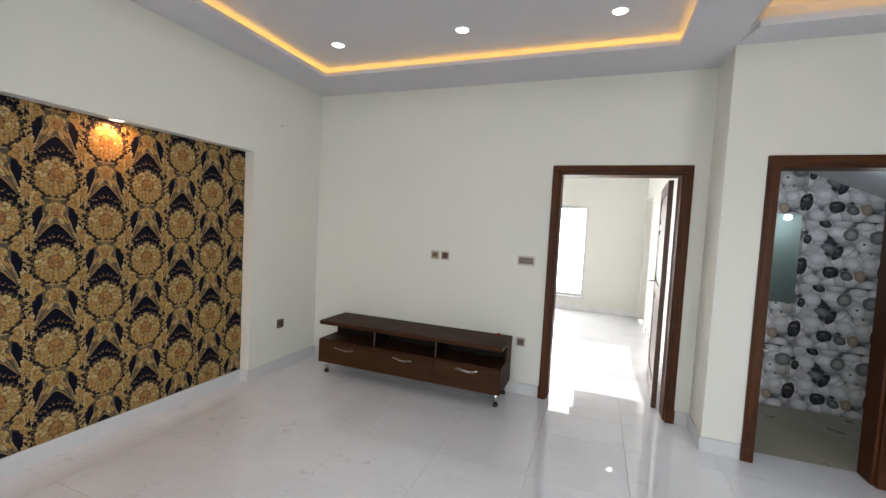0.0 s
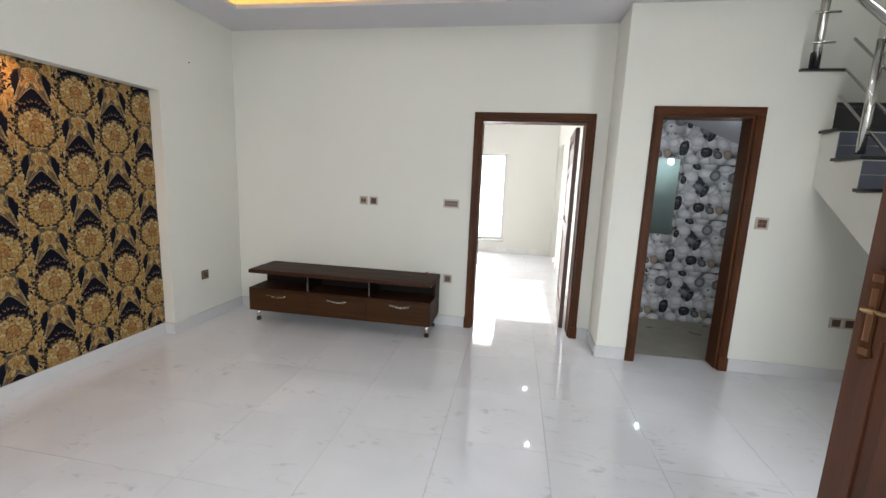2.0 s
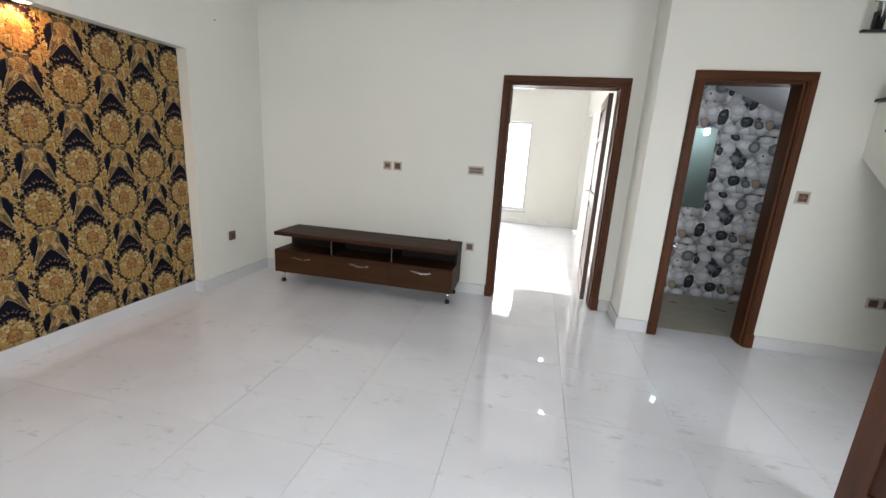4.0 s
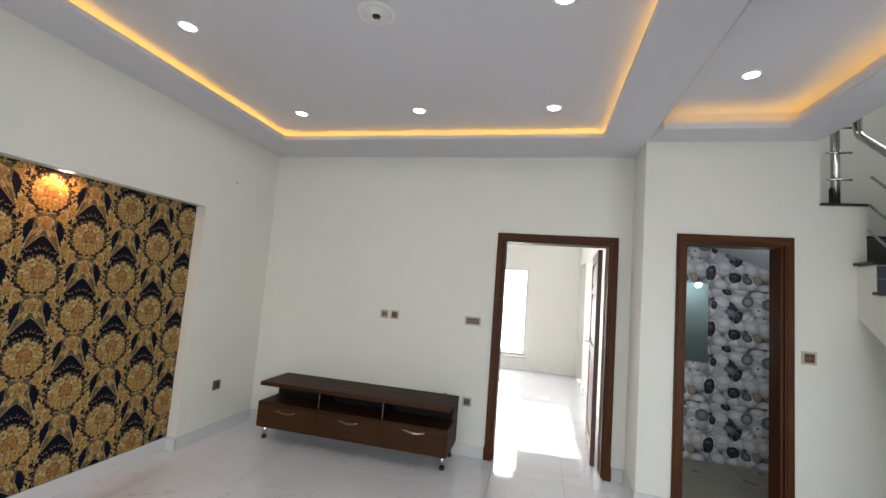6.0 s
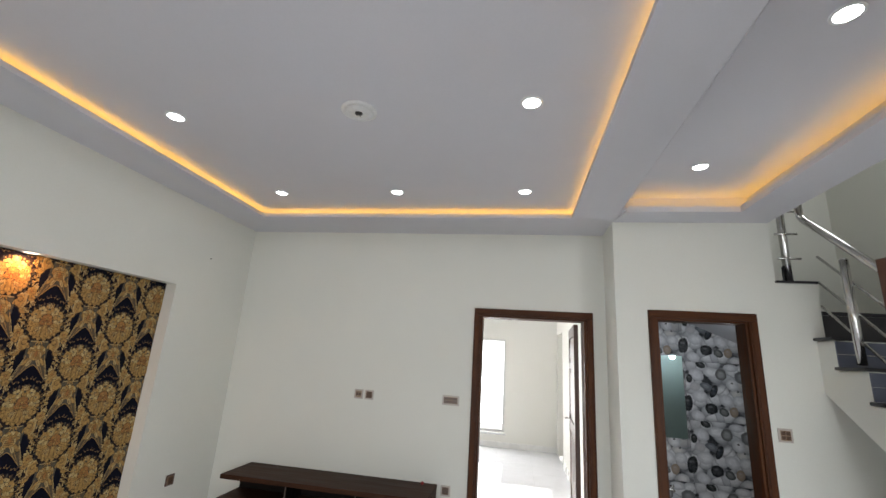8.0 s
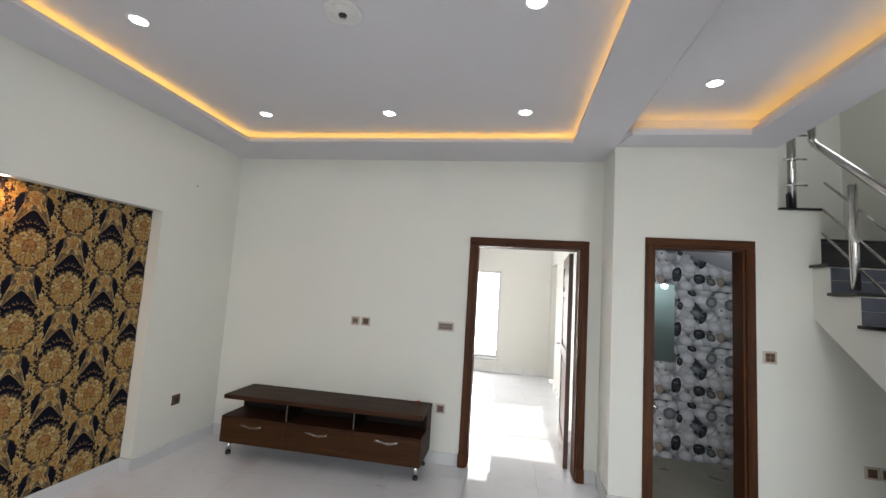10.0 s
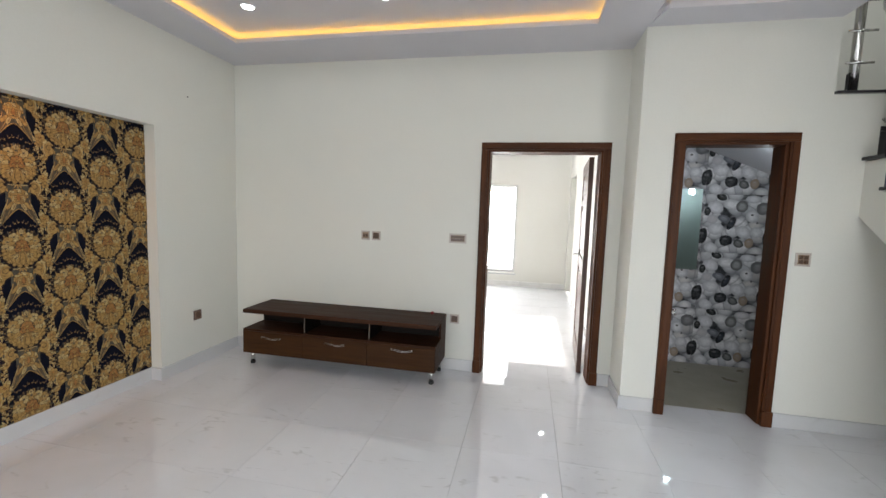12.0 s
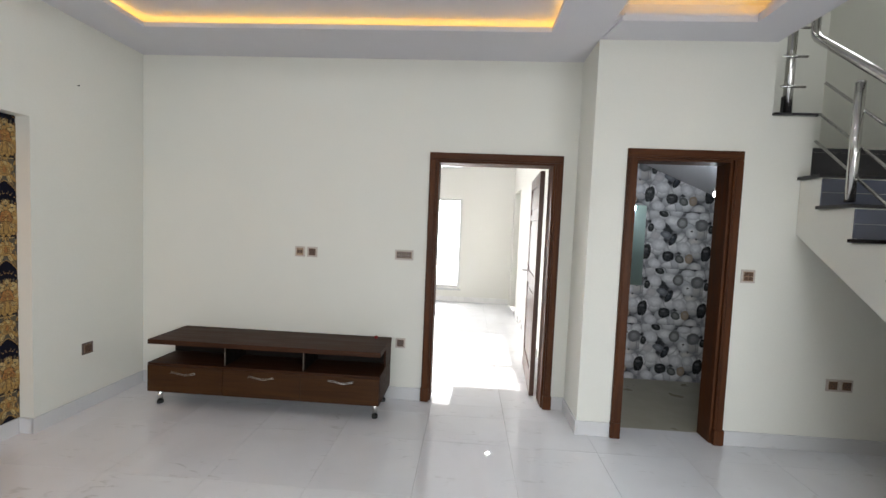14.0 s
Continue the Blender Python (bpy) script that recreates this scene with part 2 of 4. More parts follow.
def pebble_print():
    """Printed pebbles: a cell pattern that starts again on every 0.6 m tile, with the same dark stones on each."""
    m = material("pebble_tile", (0.5, 0.5, 0.5), 0.36)
    sep = node(m, "ShaderNodeSeparateXYZ", {0: coords(m)})
    u = math_node(m, "FLOORED_MODULO", math_node(m, "SUBTRACT", sep.outputs[0], 2.463), 0.597)
    v = math_node(m, "FLOORED_MODULO", sep.outputs[2], 0.588)
    flat = node(m, "ShaderNodeCombineXYZ", {0: u, 1: math_node(m, "MULTIPLY", v, 1.15), 2: 0.0}).outputs[0]
    wob = node(m, "ShaderNodeTexNoise", {"Vector": flat, "Scale": 9.0, "Detail": 2.0}).outputs["Color"]
    wob = node(m, "ShaderNodeVectorMath", {0: wob, "Scale": 0.03}, operation="SCALE").outputs[0]
    warped = node(m, "ShaderNodeVectorMath", {0: flat, 1: wob}, operation="ADD").outputs[0]
    cell = node(m, "ShaderNodeTexVoronoi", {"Vector": warped, "Scale": 9.0, "Randomness": 0.95})
    edge = node(m, "ShaderNodeTexVoronoi", {"Vector": warped, "Scale": 9.0, "Randomness": 0.95}, feature="DISTANCE_TO_EDGE").outputs["Distance"]
    pick = node(m, "ShaderNodeSeparateXYZ", {0: cell.outputs["Color"]})
    body = mix(m, ramp(m, pick.outputs[0], 0.45, 1.0), (0.88, 0.88, 0.90), (0.56, 0.57, 0.61))
    body = mix(m, ramp(m, pick.outputs[1], 0.80, 0.95, 0, 0.3), body, (0.42, 0.34, 0.26))
    away = math_node(m, "SUBTRACT", node(m, "ShaderNodeSeparateXYZ", {0: warped}).outputs[1], node(m, "ShaderNodeSeparateXYZ", {0: cell.outputs["Position"]}).outputs[1])
    body = mix(m, ramp(m, away, 0.02, -0.07, 0.0, 0.55), body, (0.26, 0.26, 0.29))
    body = mix(m, ramp(m, cell.outputs["Distance"], 0.36, 0.74, 0.0, 0.8), body, (0.24, 0.24, 0.27))
    body = mix(m, ramp(m, edge, 0.0, 0.05, 0.5, 0.0), body, (0.16, 0.16, 0.18))
    body = mix(m, math_node(m, "MULTIPLY", ramp(m, cell.outputs["Distance"], 0.60, 0.68, 0.0, 1.0), ramp(m, noise_tex(m, flat, 7.0, 2), 0.47, 0.6)), body, (0.03, 0.03, 0.035))
    stones = [
        (0.090, 0.050, 0.066, 0.050, 0.3, (0.50, 0.50, 0.53), (0.80, 0.80, 0.83)),
        (0.120, 0.240, 0.072, 0.062, 0.1, (0.50, 0.50, 0.53), (0.84, 0.84, 0.86)),
        (0.370, 0.215, 0.074, 0.058, 0.5, (0.50, 0.50, 0.53), (0.82, 0.82, 0.85)),
        (0.490, 0.215, 0.058, 0.054, 0.0, (0.50, 0.50, 0.53), (0.84, 0.84, 0.86)),
        (0.500, 0.030, 0.060, 0.042, 0.2, (0.50, 0.50, 0.53), (0.80, 0.79, 0.80)),
        (0.440, 0.375, 0.066, 0.060, 0.8, (0.50, 0.50, 0.53), (0.85, 0.85, 0.87)),
        (0.250, 0.490, 0.082, 0.056, 0.1, (0.50, 0.50, 0.53), (0.86, 0.86, 0.88)),
        (0.105, 0.455, 0.078, 0.062, 0.4, (0.50, 0.50, 0.53), (0.82, 0.82, 0.85)),
        (0.440, 0.545, 0.074, 0.040, 0.0, (0.50, 0.50, 0.53), (0.82, 0.82, 0.85)),
        (0.085, 0.335, 0.052, 0.046, 0.0, (0.50, 0.50, 0.53), (0.62, 0.60, 0.62)),
        (0.222, 0.125, 0.062, 0.056, 0.0, (0.010, 0.010, 0.012), (0.035, 0.035, 0.04)),
        (0.340, 0.100, 0.052, 0.040, 0.6, (0.08, 0.085, 0.085), (0.20, 0.20, 0.20)),
        (0.432, 0.108, 0.042, 0.052, 0.0, (0.33, 0.25, 0.19), (0.42, 0.33, 0.26)),
        (0.010, 0.165, 0.038, 0.084, 0.1, (0.010, 0.010, 0.012), (0.03, 0.03, 0.035)),
        (0.587, 0.165, 0.038, 0.084, 0.1, (0.010, 0.010, 0.012), (0.03, 0.03, 0.035)),
        (0.260, 0.300, 0.034, 0.072, 0.4, (0.016, 0.016, 0.020), (0.04, 0.045, 0.06)),
        (0.190, 0.345, 0.062, 0.036, 0.4, (0.14, 0.15, 0.18), (0.25, 0.26, 0.29)),
        (0.035, 0.415, 0.031, 0.044, 0.0, (0.01, 0.01, 0.012), (0.05, 0.05, 0.05)),
        (0.155, 0.560, 0.050, 0.033, 0.5, (0.010, 0.010, 0.012), (0.05, 0.05, 0.05)),
        (0.345, 0.470, 0.055, 0.060, 0.2, (0.14, 0.14, 0.14), (0.36, 0.36, 0.37)),
        (0.535, 0.455, 0.066, 0.062, 0.0, (0.16, 0.16, 0.17), (0.30, 0.30, 0.31)),
        (0.490, 0.310, 0.010, 0.008, 0.0, (0.02, 0.02, 0.02), (0.03, 0.03, 0.03)),
        (0.440, 0.390, 0.012, 0.008, 0.0, (0.02, 0.02, 0.02), (0.03, 0.03, 0.03)),
        (0.025, 0.480, 0.010, 0.010, 0.0, (0.02, 0.02, 0.02), (0.03, 0.03, 0.03)),
    ]
    flat2 = node(m, "ShaderNodeCombineXYZ", {0: u, 1: v, 2: 0.0}).outputs[0]
    for x, y, a, b, turn, rim, heart in stones:
        pale_ = heart[0] > 0.5
        shine = node(m, "ShaderNodeMapping", {"Vector": flat2, "Location": (x - a * 0.1, y + b * 0.32, 0), "Rotation": (0, 0, -turn), "Scale": (a * 0.55, b * 0.25, 1)}, vector_type="TEXTURE").outputs[0]
        gleam = ramp(m, node(m, "ShaderNodeVectorMath", {0: shine}, operation="LENGTH").outputs["Value"], 0.1, 0.9, 0.32, 0.0)
        at = node(m, "ShaderNodeMapping", {"Vector": flat2, "Location": (x, y, 0), "Rotation": (0, 0, -turn), "Scale": (a, b, 1)}, vector_type="TEXTURE").outputs[0]
        r = node(m, "ShaderNodeVectorMath", {0: at}, operation="LENGTH").outputs["Value"]
        r = math_node(m, "ADD", r, math_node(m, "MULTIPLY", math_node(m, "SUBTRACT", noise_tex(m, flat2, 14.0, 2), 0.5), 0.5))
        inner = mix(m, ramp(m, r, 0.35, 1.0 if pale_ else 0.75), heart, rim)
        inner = inner if pale_ else mix(m, gleam, inner, (0.5, 0.5, 0.53))
        body = mix(m, ramp(m, r, 0.92, 1.02, 1.0, 0.0), body, inner)
    grain = noise_tex(m, coords(m), 35.0, 4)
    body = mix(m, ramp(m, grain, 0.4, 0.75, 0, 0.25), body, (0.25, 0.25, 0.26))
    link(m, body, "Base Color")
    bsdf(m).inputs["Specular IOR Level"].default_value = 0.25
    return m


PEBBLE = pebble_print()


# ---- mesh helpers ----
def bm_box(bm, x0, x1, y0, y1, z0, z1, bevel=0.0):
    vs = [bm.verts.new(p) for p in ((x0, y0, z0), (x1, y0, z0), (x1, y1, z0), (x0, y1, z0), (x0, y0, z1), (x1, y0, z1), (x1, y1, z1), (x0, y1, z1))]
    fs = [bm.faces.new([vs[i] for i in f]) for f in ((3, 2, 1, 0), (4, 5, 6, 7), (0, 1, 5, 4), (1, 2, 6, 5), (2, 3, 7, 6), (3, 0, 4, 7))]
    if bevel:
        edges = list({e for f in fs for e in f.edges})
        bmesh.ops.bevel(bm, geom=edges, offset=bevel, segments=2, profile=0.6, affect="EDGES")
    return bm


def boxes(*rows, bevel=0.0):
    bm = bmesh.new()
    for row in rows:
        if bevel:
            piece = bm_box(bmesh.new(), *row, bevel=bevel)
            data = bpy.data.meshes.new("tmp")
            piece.to_mesh(data)
            piece.free()
            bm.from_mesh(data)
            bpy.data.meshes.remove(data)
        else:
            bm_box(bm, *row)
    return bm


def tube(points, radius, sides=12, caps=True, radii=None):
    bm = bmesh.new()
    pts = [Vector(p) for p in points]
    rings = []
    side = None
    for i, p in enumerate(pts):
        d = ((pts[min(i + 1, len(pts) - 1)] - p).normalized() + (p - pts[max(i - 1, 0)]).normalized()).normalized()
        if side is None:
            side = d.cross(Vector((0.31, 0.17, 0.93))).normalized()
        side = (side - d * side.dot(d)).normalized()
        up = d.cross(side)
        r = radii[i] if radii else radius
        rings.append([bm.verts.new(p + (side * math.cos(a) + up * math.sin(a)) * r) for a in [2 * math.pi * k / sides for k in range(sides)]])
    for a, b in zip(rings, rings[1:]):
        for k in range(sides):
            bm.faces.new((a[k], a[(k + 1) % sides], b[(k + 1) % sides], b[k])).smooth = True
    if caps:
        bm.faces.new(rings[0][::-1])
        bm.faces.new(rings[-1])
    bmesh.ops.recalc_face_normals(bm, faces=bm.faces)
    return bm


def lathe(profile, sides=24, centre=(0, 0, 0)):
    bm = bmesh.new()
    c = Vector(centre)
    rings = [[bm.verts.new(c + Vector((r * math.cos(2 * math.pi * k / sides), r * math.sin(2 * math.pi * k / sides), z))) for k in range(sides)] for r, z in profile]
    for a, b in zip(rings, rings[1:]):
        for k in range(sides):
            bm.faces.new((a[k], a[(k + 1) % sides], b[(k + 1) % sides], b[k])).smooth = True
    bm.faces.new(rings[0][::-1])
    bm.faces.new(rings[-1])
    bmesh.ops.recalc_face_normals(bm, faces=bm.faces)
    return bm


def prism(outline, axis, a, b):
    """Outline in the two other axes, pushed along axis from a to b."""
    bm = bmesh.new()

    def at(p, d):
        q = list(p)
        q.insert(axis, d)
        return bm.verts.new(q)
    low, high = [at(p, a) for p in outline], [at(p, b) for p in outline]
    bm.faces.new(low[::-1])
    bm.faces.new(high)
    for k in range(len(outline)):
        n = (k + 1) % len(outline)
        bm.faces.new((low[k], low[n], high[n], high[k]))
    bmesh.ops.recalc_face_normals(bm, faces=bm.faces)
    return bm


def part(name, bm, mat, parent=None, label="", kind=""):
    data = bpy.data.meshes.new(name)
    bm.to_mesh(data)
    bm.free()
    data.materials.append(mat)
    ob = new(name, data)
    ob.parent = parent
    return tagged(ob, label, kind=kind)


def structure(name, bm, mat, label="", category=""):
    return tagged(part(name, bm, mat), label, category, kind="structure")


def thing(name, at, label, category, group=""):
    ob = new(name)
    ob.location = at
    return tagged(ob, label, category, group)


# ---- plan ----
XL, XP, XR = -2.25, 1.50, 4.08
YA, YB, YS = 3.856, 3.441, -2.0
ZC, ZT, ZT2 = 2.89, 2.972, 3.045
D1L, D1R, D2L, D2R, DH = 0.28, 1.385, 1.746, 2.546, 2.13
NY0, NY1, NZ, NX = 0.72, 2.914, 2.117, -2.352
XE = 2.716
BEDY, BATHY = 8.62, 4.74

# floors: slab, tiles come last
floor = structure("floor", boxes((XL - 0.2, XR, YS, YA + 0.2, -0.12, -0.009), (-2.4, XP, YA + 0.2, BEDY, -0.12, -0.009)), GROUT, "pale grey polished marble tile floor with thin joints", "floor")
bath_floor = structure("bath_floor", boxes((XP + 0.1, 3.3, YB + 0.16, BATHY, -0.12, -0.002)), BATHFLOOR, "beige stone bathroom floor, dim", "floor")

# left wall with the papered niche
structure("wall_west", boxes((XL - 0.2, XL, YS, NY0, 0, 3.1), (XL - 0.2, XL, NY1, YA, 0, 3.1), (XL - 0.2, XL, NY0, NY1, NZ, 3.1), (XL - 0.2, NX, NY0, NY1, 0, NZ)), WALL, "off-white painted wall around a shallow papered niche", "wall")
# wall behind the bench with the bedroom doorway
structure("wall_north", boxes((XL - 0.2, D1L + 0.05, YA, YA + 0.2, 0, 3.1), (D1R - 0.05, XP, YA, YA + 0.2, 0, 3.1), (D1L + 0.05, D1R - 0.05, YA, YA + 0.2, DH - 0.05, 3.1)), WALL, "off-white painted wall with a doorway into the bedroom", "wall")
# return and bathroom wall
structure("wall_pier", boxes((XP, XP + 0.1, YB + 0.16, BATHY, 0, 3.1), bevel=0), WALL, "off-white painted wall between bedroom and bathroom", "wall")
for row in ((XP, D2L + 0.05, YB, YB + 0.16, 0, 3.1), (D2L + 0.05, D2R - 0.05, YB, YB + 0.16, DH - 0.05, 3.1), (D2R - 0.05, 2.72, YB, YB + 0.16, 0, 3.1)):
    structure("wall_bath_front", boxes(row), WALL, "off-white painted wall beside the bathroom doorway", "wall")
structure("wall_stub", boxes((2.72, 3.006, YB, YB + 0.16, 0, 2.385)), WALL, "off-white painted stub wall under the granite cap", "wall")
structure("wall_under_stairs", boxes((3.006, XR, YB, YB + 0.16, 0, 1.93)), WALL, "off-white painted wall under the stairs", "wall")
# shaft of the stairs
structure("wall_shaft_back", boxes((2.0, XR + 0.15, BATHY + 0.02, BATHY + 0.2, 0, 6.0)), WALL, "off-white painted wall of the stairwell", "wall")
# The high opening is made up, a place for the stairwell fill.
structure("wall_east", boxes((XR, XR + 0.15, 0.74, 3.2, 0, 6.0), (XR, XR + 0.15, 4.0, BATHY + 0.02, 0, 6.0), (XR, XR + 0.15, 3.2, 4.0, 0, 4.0), (XR, XR + 0.15, 3.2, 4.0, 5.2, 6.0)), WALL, "off-white painted stairwell wall with an added high opening, out of view", "wall")
structure("wall_shaft_upper", boxes((XE - 0.1, XE, 0.6, YB, 3.1, 6.0), (2.0, XE, YB + 0.01, YB + 0.15, 3.1, 6.0), (2.0, 2.1, YB + 0.15, BATHY + 0.019, 2.9, 6.0), (XE, XR, 0.6, 0.74, 3.1, 6.0)), WALL, "off-white painted upper stairwell wall", "wall")
structure("ceiling_shaft", boxes((2.0, XR + 0.15, 0.6, BATHY + 0.2, 6.0, 6.1)), CEIL, "white painted stairwell ceiling", "ceiling")
# walls that close the place behind the camera
# Side opening south of the entrance is unseen, added with the east fill lamp.
structure("wall_entrance", boxes((3.24, XR + 0.15, 0.6, 0.74, 0, 3.1), (2.30, 3.24, 0.6, 0.74, 2.14, 3.1), (2.30, 2.46, YS, -1.7, 0, 3.1), (2.30, 2.46, -0.1, 0.599, 0, 3.1), (2.30, 2.46, -1.7, -0.1, 0, 0.65), (2.30, 2.46, -1.7, -0.1, 2.05, 3.1)), WALL, "off-white painted wall beside the entrance", "wall")
# The wide opening is assumed, to go with the south fill lamp.
structure("wall_south", boxes((XL - 0.2, -1.6, YS - 0.2, YS, 0, 3.1), (2.0, 2.5, YS - 0.2, YS, 0, 3.1), (-1.6, 2.0, YS - 0.2, YS, 0, 0.35), (-1.6, 2.0, YS - 0.2, YS, 2.35, 3.1)), WALL, "off-white painted wall with an assumed wide opening, out of view", "wall")
# bedroom
structure("wall_bedroom_west", boxes((-2.4, -2.2, YA + 0.2, 4.17, 0, 3.1), (-2.4, -2.2, 6.25, BEDY, 0, 3.1), (-2.4, -2.2, 4.17, 6.25, 0, 0.3), (-2.4, -2.2, 4.17, 6.25, 2.33, 3.1)), BED_WALL, "cream painted bedroom wall with a wide window", "wall")
structure("wall_bedroom_north", boxes((-2.4, -1.6, BEDY, BEDY + 0.2, 0, 3.1), (0.49, XP + 0.1, BEDY, BEDY + 0.2, 0, 3.1), (-1.6, 0.49, BEDY, BEDY + 0.2, 0, 0.27), (-1.6, 0.49, BEDY, BEDY + 0.2, 2.07, 2.66), (-1.6, 0.49, BEDY, BEDY + 0.2, 2.76, 3.1)), BED_WALL, "cream painted bedroom wall with a tall window", "wall")
structure("wall_bedroom_east", boxes((XP, XP + 0.1, BATHY, 7.55, 0, 3.1), (XP, XP + 0.1, 7.55, 8.45, 2.2, 3.1), (XP, XP + 0.1, 8.45, BEDY, 0, 3.1), (XP + 0.1, XP + 0.16, 7.4, 8.6, 0, 2.3)), BED_WALL, "cream painted bedroom wall with a closet recess", "wall")
structure("ceiling_bedroom", boxes((-2.4, XP + 0.1, YA + 0.2, BEDY + 0.2, 2.78, 2.9)), CEIL, "white painted bedroom ceiling", "ceiling")


# ceiling of the hall: upper slab, dropped rims with a lip, and light shelves
def rim(bm, x0, x1, y0, y1, z0, lip, holes):
    """Dropped board from x0,y0 to x1,y1 with rectangular holes."""
    xs = sorted({x0, x1, *[h[0] for h in holes], *[h[1] for h in holes]})
    ys = sorted({y0, y1, *[h[2] for h in holes], *[h[3] for h in holes]})
    for a, b in zip(xs, xs[1:]):
        for c, d in zip(ys, ys[1:]):
            mx, my = (a + b) / 2, (c + d) / 2
            if not any(h[0] < mx < h[1] and h[2] < my < h[3] for h in holes):
                bm_box(bm, a, b, c, d, z0, z0 + lip)


T1 = (-1.825, 1.145, -0.6, 3.345)
T2 = (1.56, 2.40, -0.6, 3.17)
bm = bmesh.new()
S = 0.10
XC = 1.505  # crease where the beam between the trays begins to rise into the bay
bay = (XC, T2[1], T2[2], YB - 0.001)
rim(bm, XL, XE, YS, YA, ZC, 0.032, [T1, bay])
rim(bm, XL, XE, YS, YA, ZC + 0.032, 0.30, [(T1[0] - S, T1[1] + S, T1[2] - S, T1[3] + S), (XC, T2[1] + S, T2[2] - S, YB - 0.001)])
bm_box(bm, T1[0] - S, T1[1] + S, T1[2] - S, T1[3] + S, ZT, ZT + 0.1)
bm_box(bm, T2[0], T2[1] + S, T2[2] - S, T2[3] + S, ZT2, ZT2 + 0.1)
bm_box(bm, XL - 0.2, XE, YS - 0.2, YA + 0.2, 3.13, 3.25)
# upstand on the ledge of the bay
bm_box(bm, T2[1] - 0.001, T2[1] + 0.015, T2[2], T2[3] + 0.015, ZC + 0.0322, ZC + 0.052)
bm_box(bm, T2[0] + 0.012, T2[1] - 0.0015, T2[3] - 0.001, T2[3] + 0.015, ZC + 0.0322, ZC + 0.052)


def join_prism(bm, outline, axis, a, b):
    piece = prism(outline, axis, a, b)
    data = bpy.data.meshes.new("tmp")
    piece.to_mesh(data)
    piece.free()
    bm.from_mesh(data)
    bpy.data.meshes.remove(data)


# north rim of the bay, cut back along a slant from the pier corner, with a higher ledge board behind its lip
join_prism(bm, [(XC + 0.001, YB), (T2[0], T2[3]), (T2[1], T2[3]), (T2[1], YB)], 2, ZC, ZC + 0.032)
join_prism(bm, [(XC + 0.012, YB), (T2[0] + 0.008, T2[3] + S), (T2[1] + S, T2[3] + S), (T2[1] + S, YB)], 2, ZC + 0.033, ZC + 0.30)
# small tilted face between the crease and the cut end of the rim
tip = [bm.verts.new(p) for p in ((XC + 0.001, YB, ZC + 0.0006), (XC + 0.001, T2[3], ZC + 0.0006), (T2[0] + 0.004, T2[3], ZC + 0.026), (XC + 0.03, T2[3] + 0.05, ZC + 0.09))]
for f in ((0, 1, 2), (0, 3, 1), (1, 3, 2), (0, 2, 3)):
    bm.faces.new([tip[i] for i in f])
# rising face from the crease to the upper plane of the bay
join_prism(bm, [(XC - 0.03, ZC + 0.0005), (XC, ZC), (T2[0] + 0.055, ZT2 + 0.001), (T2[0] + 0.055, ZT2 + 0.09), (XC - 0.03, ZT2 + 0.09)], 1, T2[2] - S, YB - 0.002)
structure("ceiling", bm, CEIL, "white painted ceiling with two recessed light trays", "ceiling")


def led_run(name, x0, x1, y0, y1, z):
    ob = thing(name, ((x0 + x1) / 2, (y0 + y1) / 2, z), "warm yellow light strip hidden on the ceiling ledge", "light strip", "cove light strips")
    strip = part("strip", boxes((x0, x1, y0, y1, z, z + 0.006)), LED, ob, "warm glowing strip")
    strip.matrix_parent_inverse = Matrix.Translation(-ob.location)
    return ob


ZL = ZC + 0.0325
for name, x0, x1, y0, y1 in (
        ("led_strip", T1[0] - 0.06, T1[1] + 0.06, T1[3] + 0.045, T1[3] + 0.06),
        ("led_strip", T1[0] - 0.06, T1[0] - 0.045, T1[2], T1[3] + 0.04),
        ("led_strip", T1[1] + 0.045, T1[1] + 0.06, T1[2], T1[3] + 0.04),
        ("led_strip", T2[0] + 0.05, T2[1] + 0.06, T2[3] + 0.045, T2[3] + 0.06),
        ("led_strip", T2[1] + 0.045, T2[1] + 0.06, T2[2], T2[3] + 0.04)):
    led_run(name, x0, x1, y0, y1, ZL)

# bathroom: sloped soffit under the upper flight
structure("bath_soffit", prism([(1.6, 2.56), (3.3, 1.85), (3.3, 1.95), (1.6, 2.66)], 1, YB + 0.16, BATHY), CEIL, "white sloped ceiling under the stairs", "ceiling")
structure("wall_bath_east", boxes((3.2, 3.3, YB + 0.16, BATHY, 0, 1.95)), BATHFLOOR, "beige bathroom side wall", "wall")
bath_wall = structure("wall_bath_back", boxes((1.6, 3.3, BATHY + 0.001, BATHY + 0.018, 0, 2.64)), GROUT, "bathroom wall of tiles printed with grey, white and black pebbles", "wall")

# niche paper
paper = structure("wallpaper", boxes((NX, NX + 0.001, NY0, NY1, 0.105, NZ)), NAVY, "navy wallpaper with gold damask flowers", "wallpaper")


# skirtings
def skirting(*row):
    return tagged(part("baseboard", boxes(row, bevel=0.003), SKIRT), "pale grey marble skirting", "baseboard", kind="structure")


SK, SH = 0.014, 0.105
skirting(XL, XL + SK, YS, NY0 + 0.0, 0, SH)
skirting(XL, XL + SK, NY1 - SK, YA - SK, 0, SH)
skirting(NX, XL + SK - 0.002, NY1 - SK, NY1 - 0.0005, 0, SH)
skirting(NX, NX + SK, NY0, NY1 - SK - 0.001, 0, SH)
skirting(XL, D1L - 0.002, YA - SK, YA, 0, SH)
skirting(D1R + 0.002, XP, YA - SK, YA, 0, SH)
skirting(XP - SK, XP, YB - SK, YA - SK - 0.001, 0, SH)
skirting(XP, D2L - 0.002, YB - SK, YB, 0, SH)
skirting(D2R + 0.002, XR, YB - SK, YB, 0, SH)
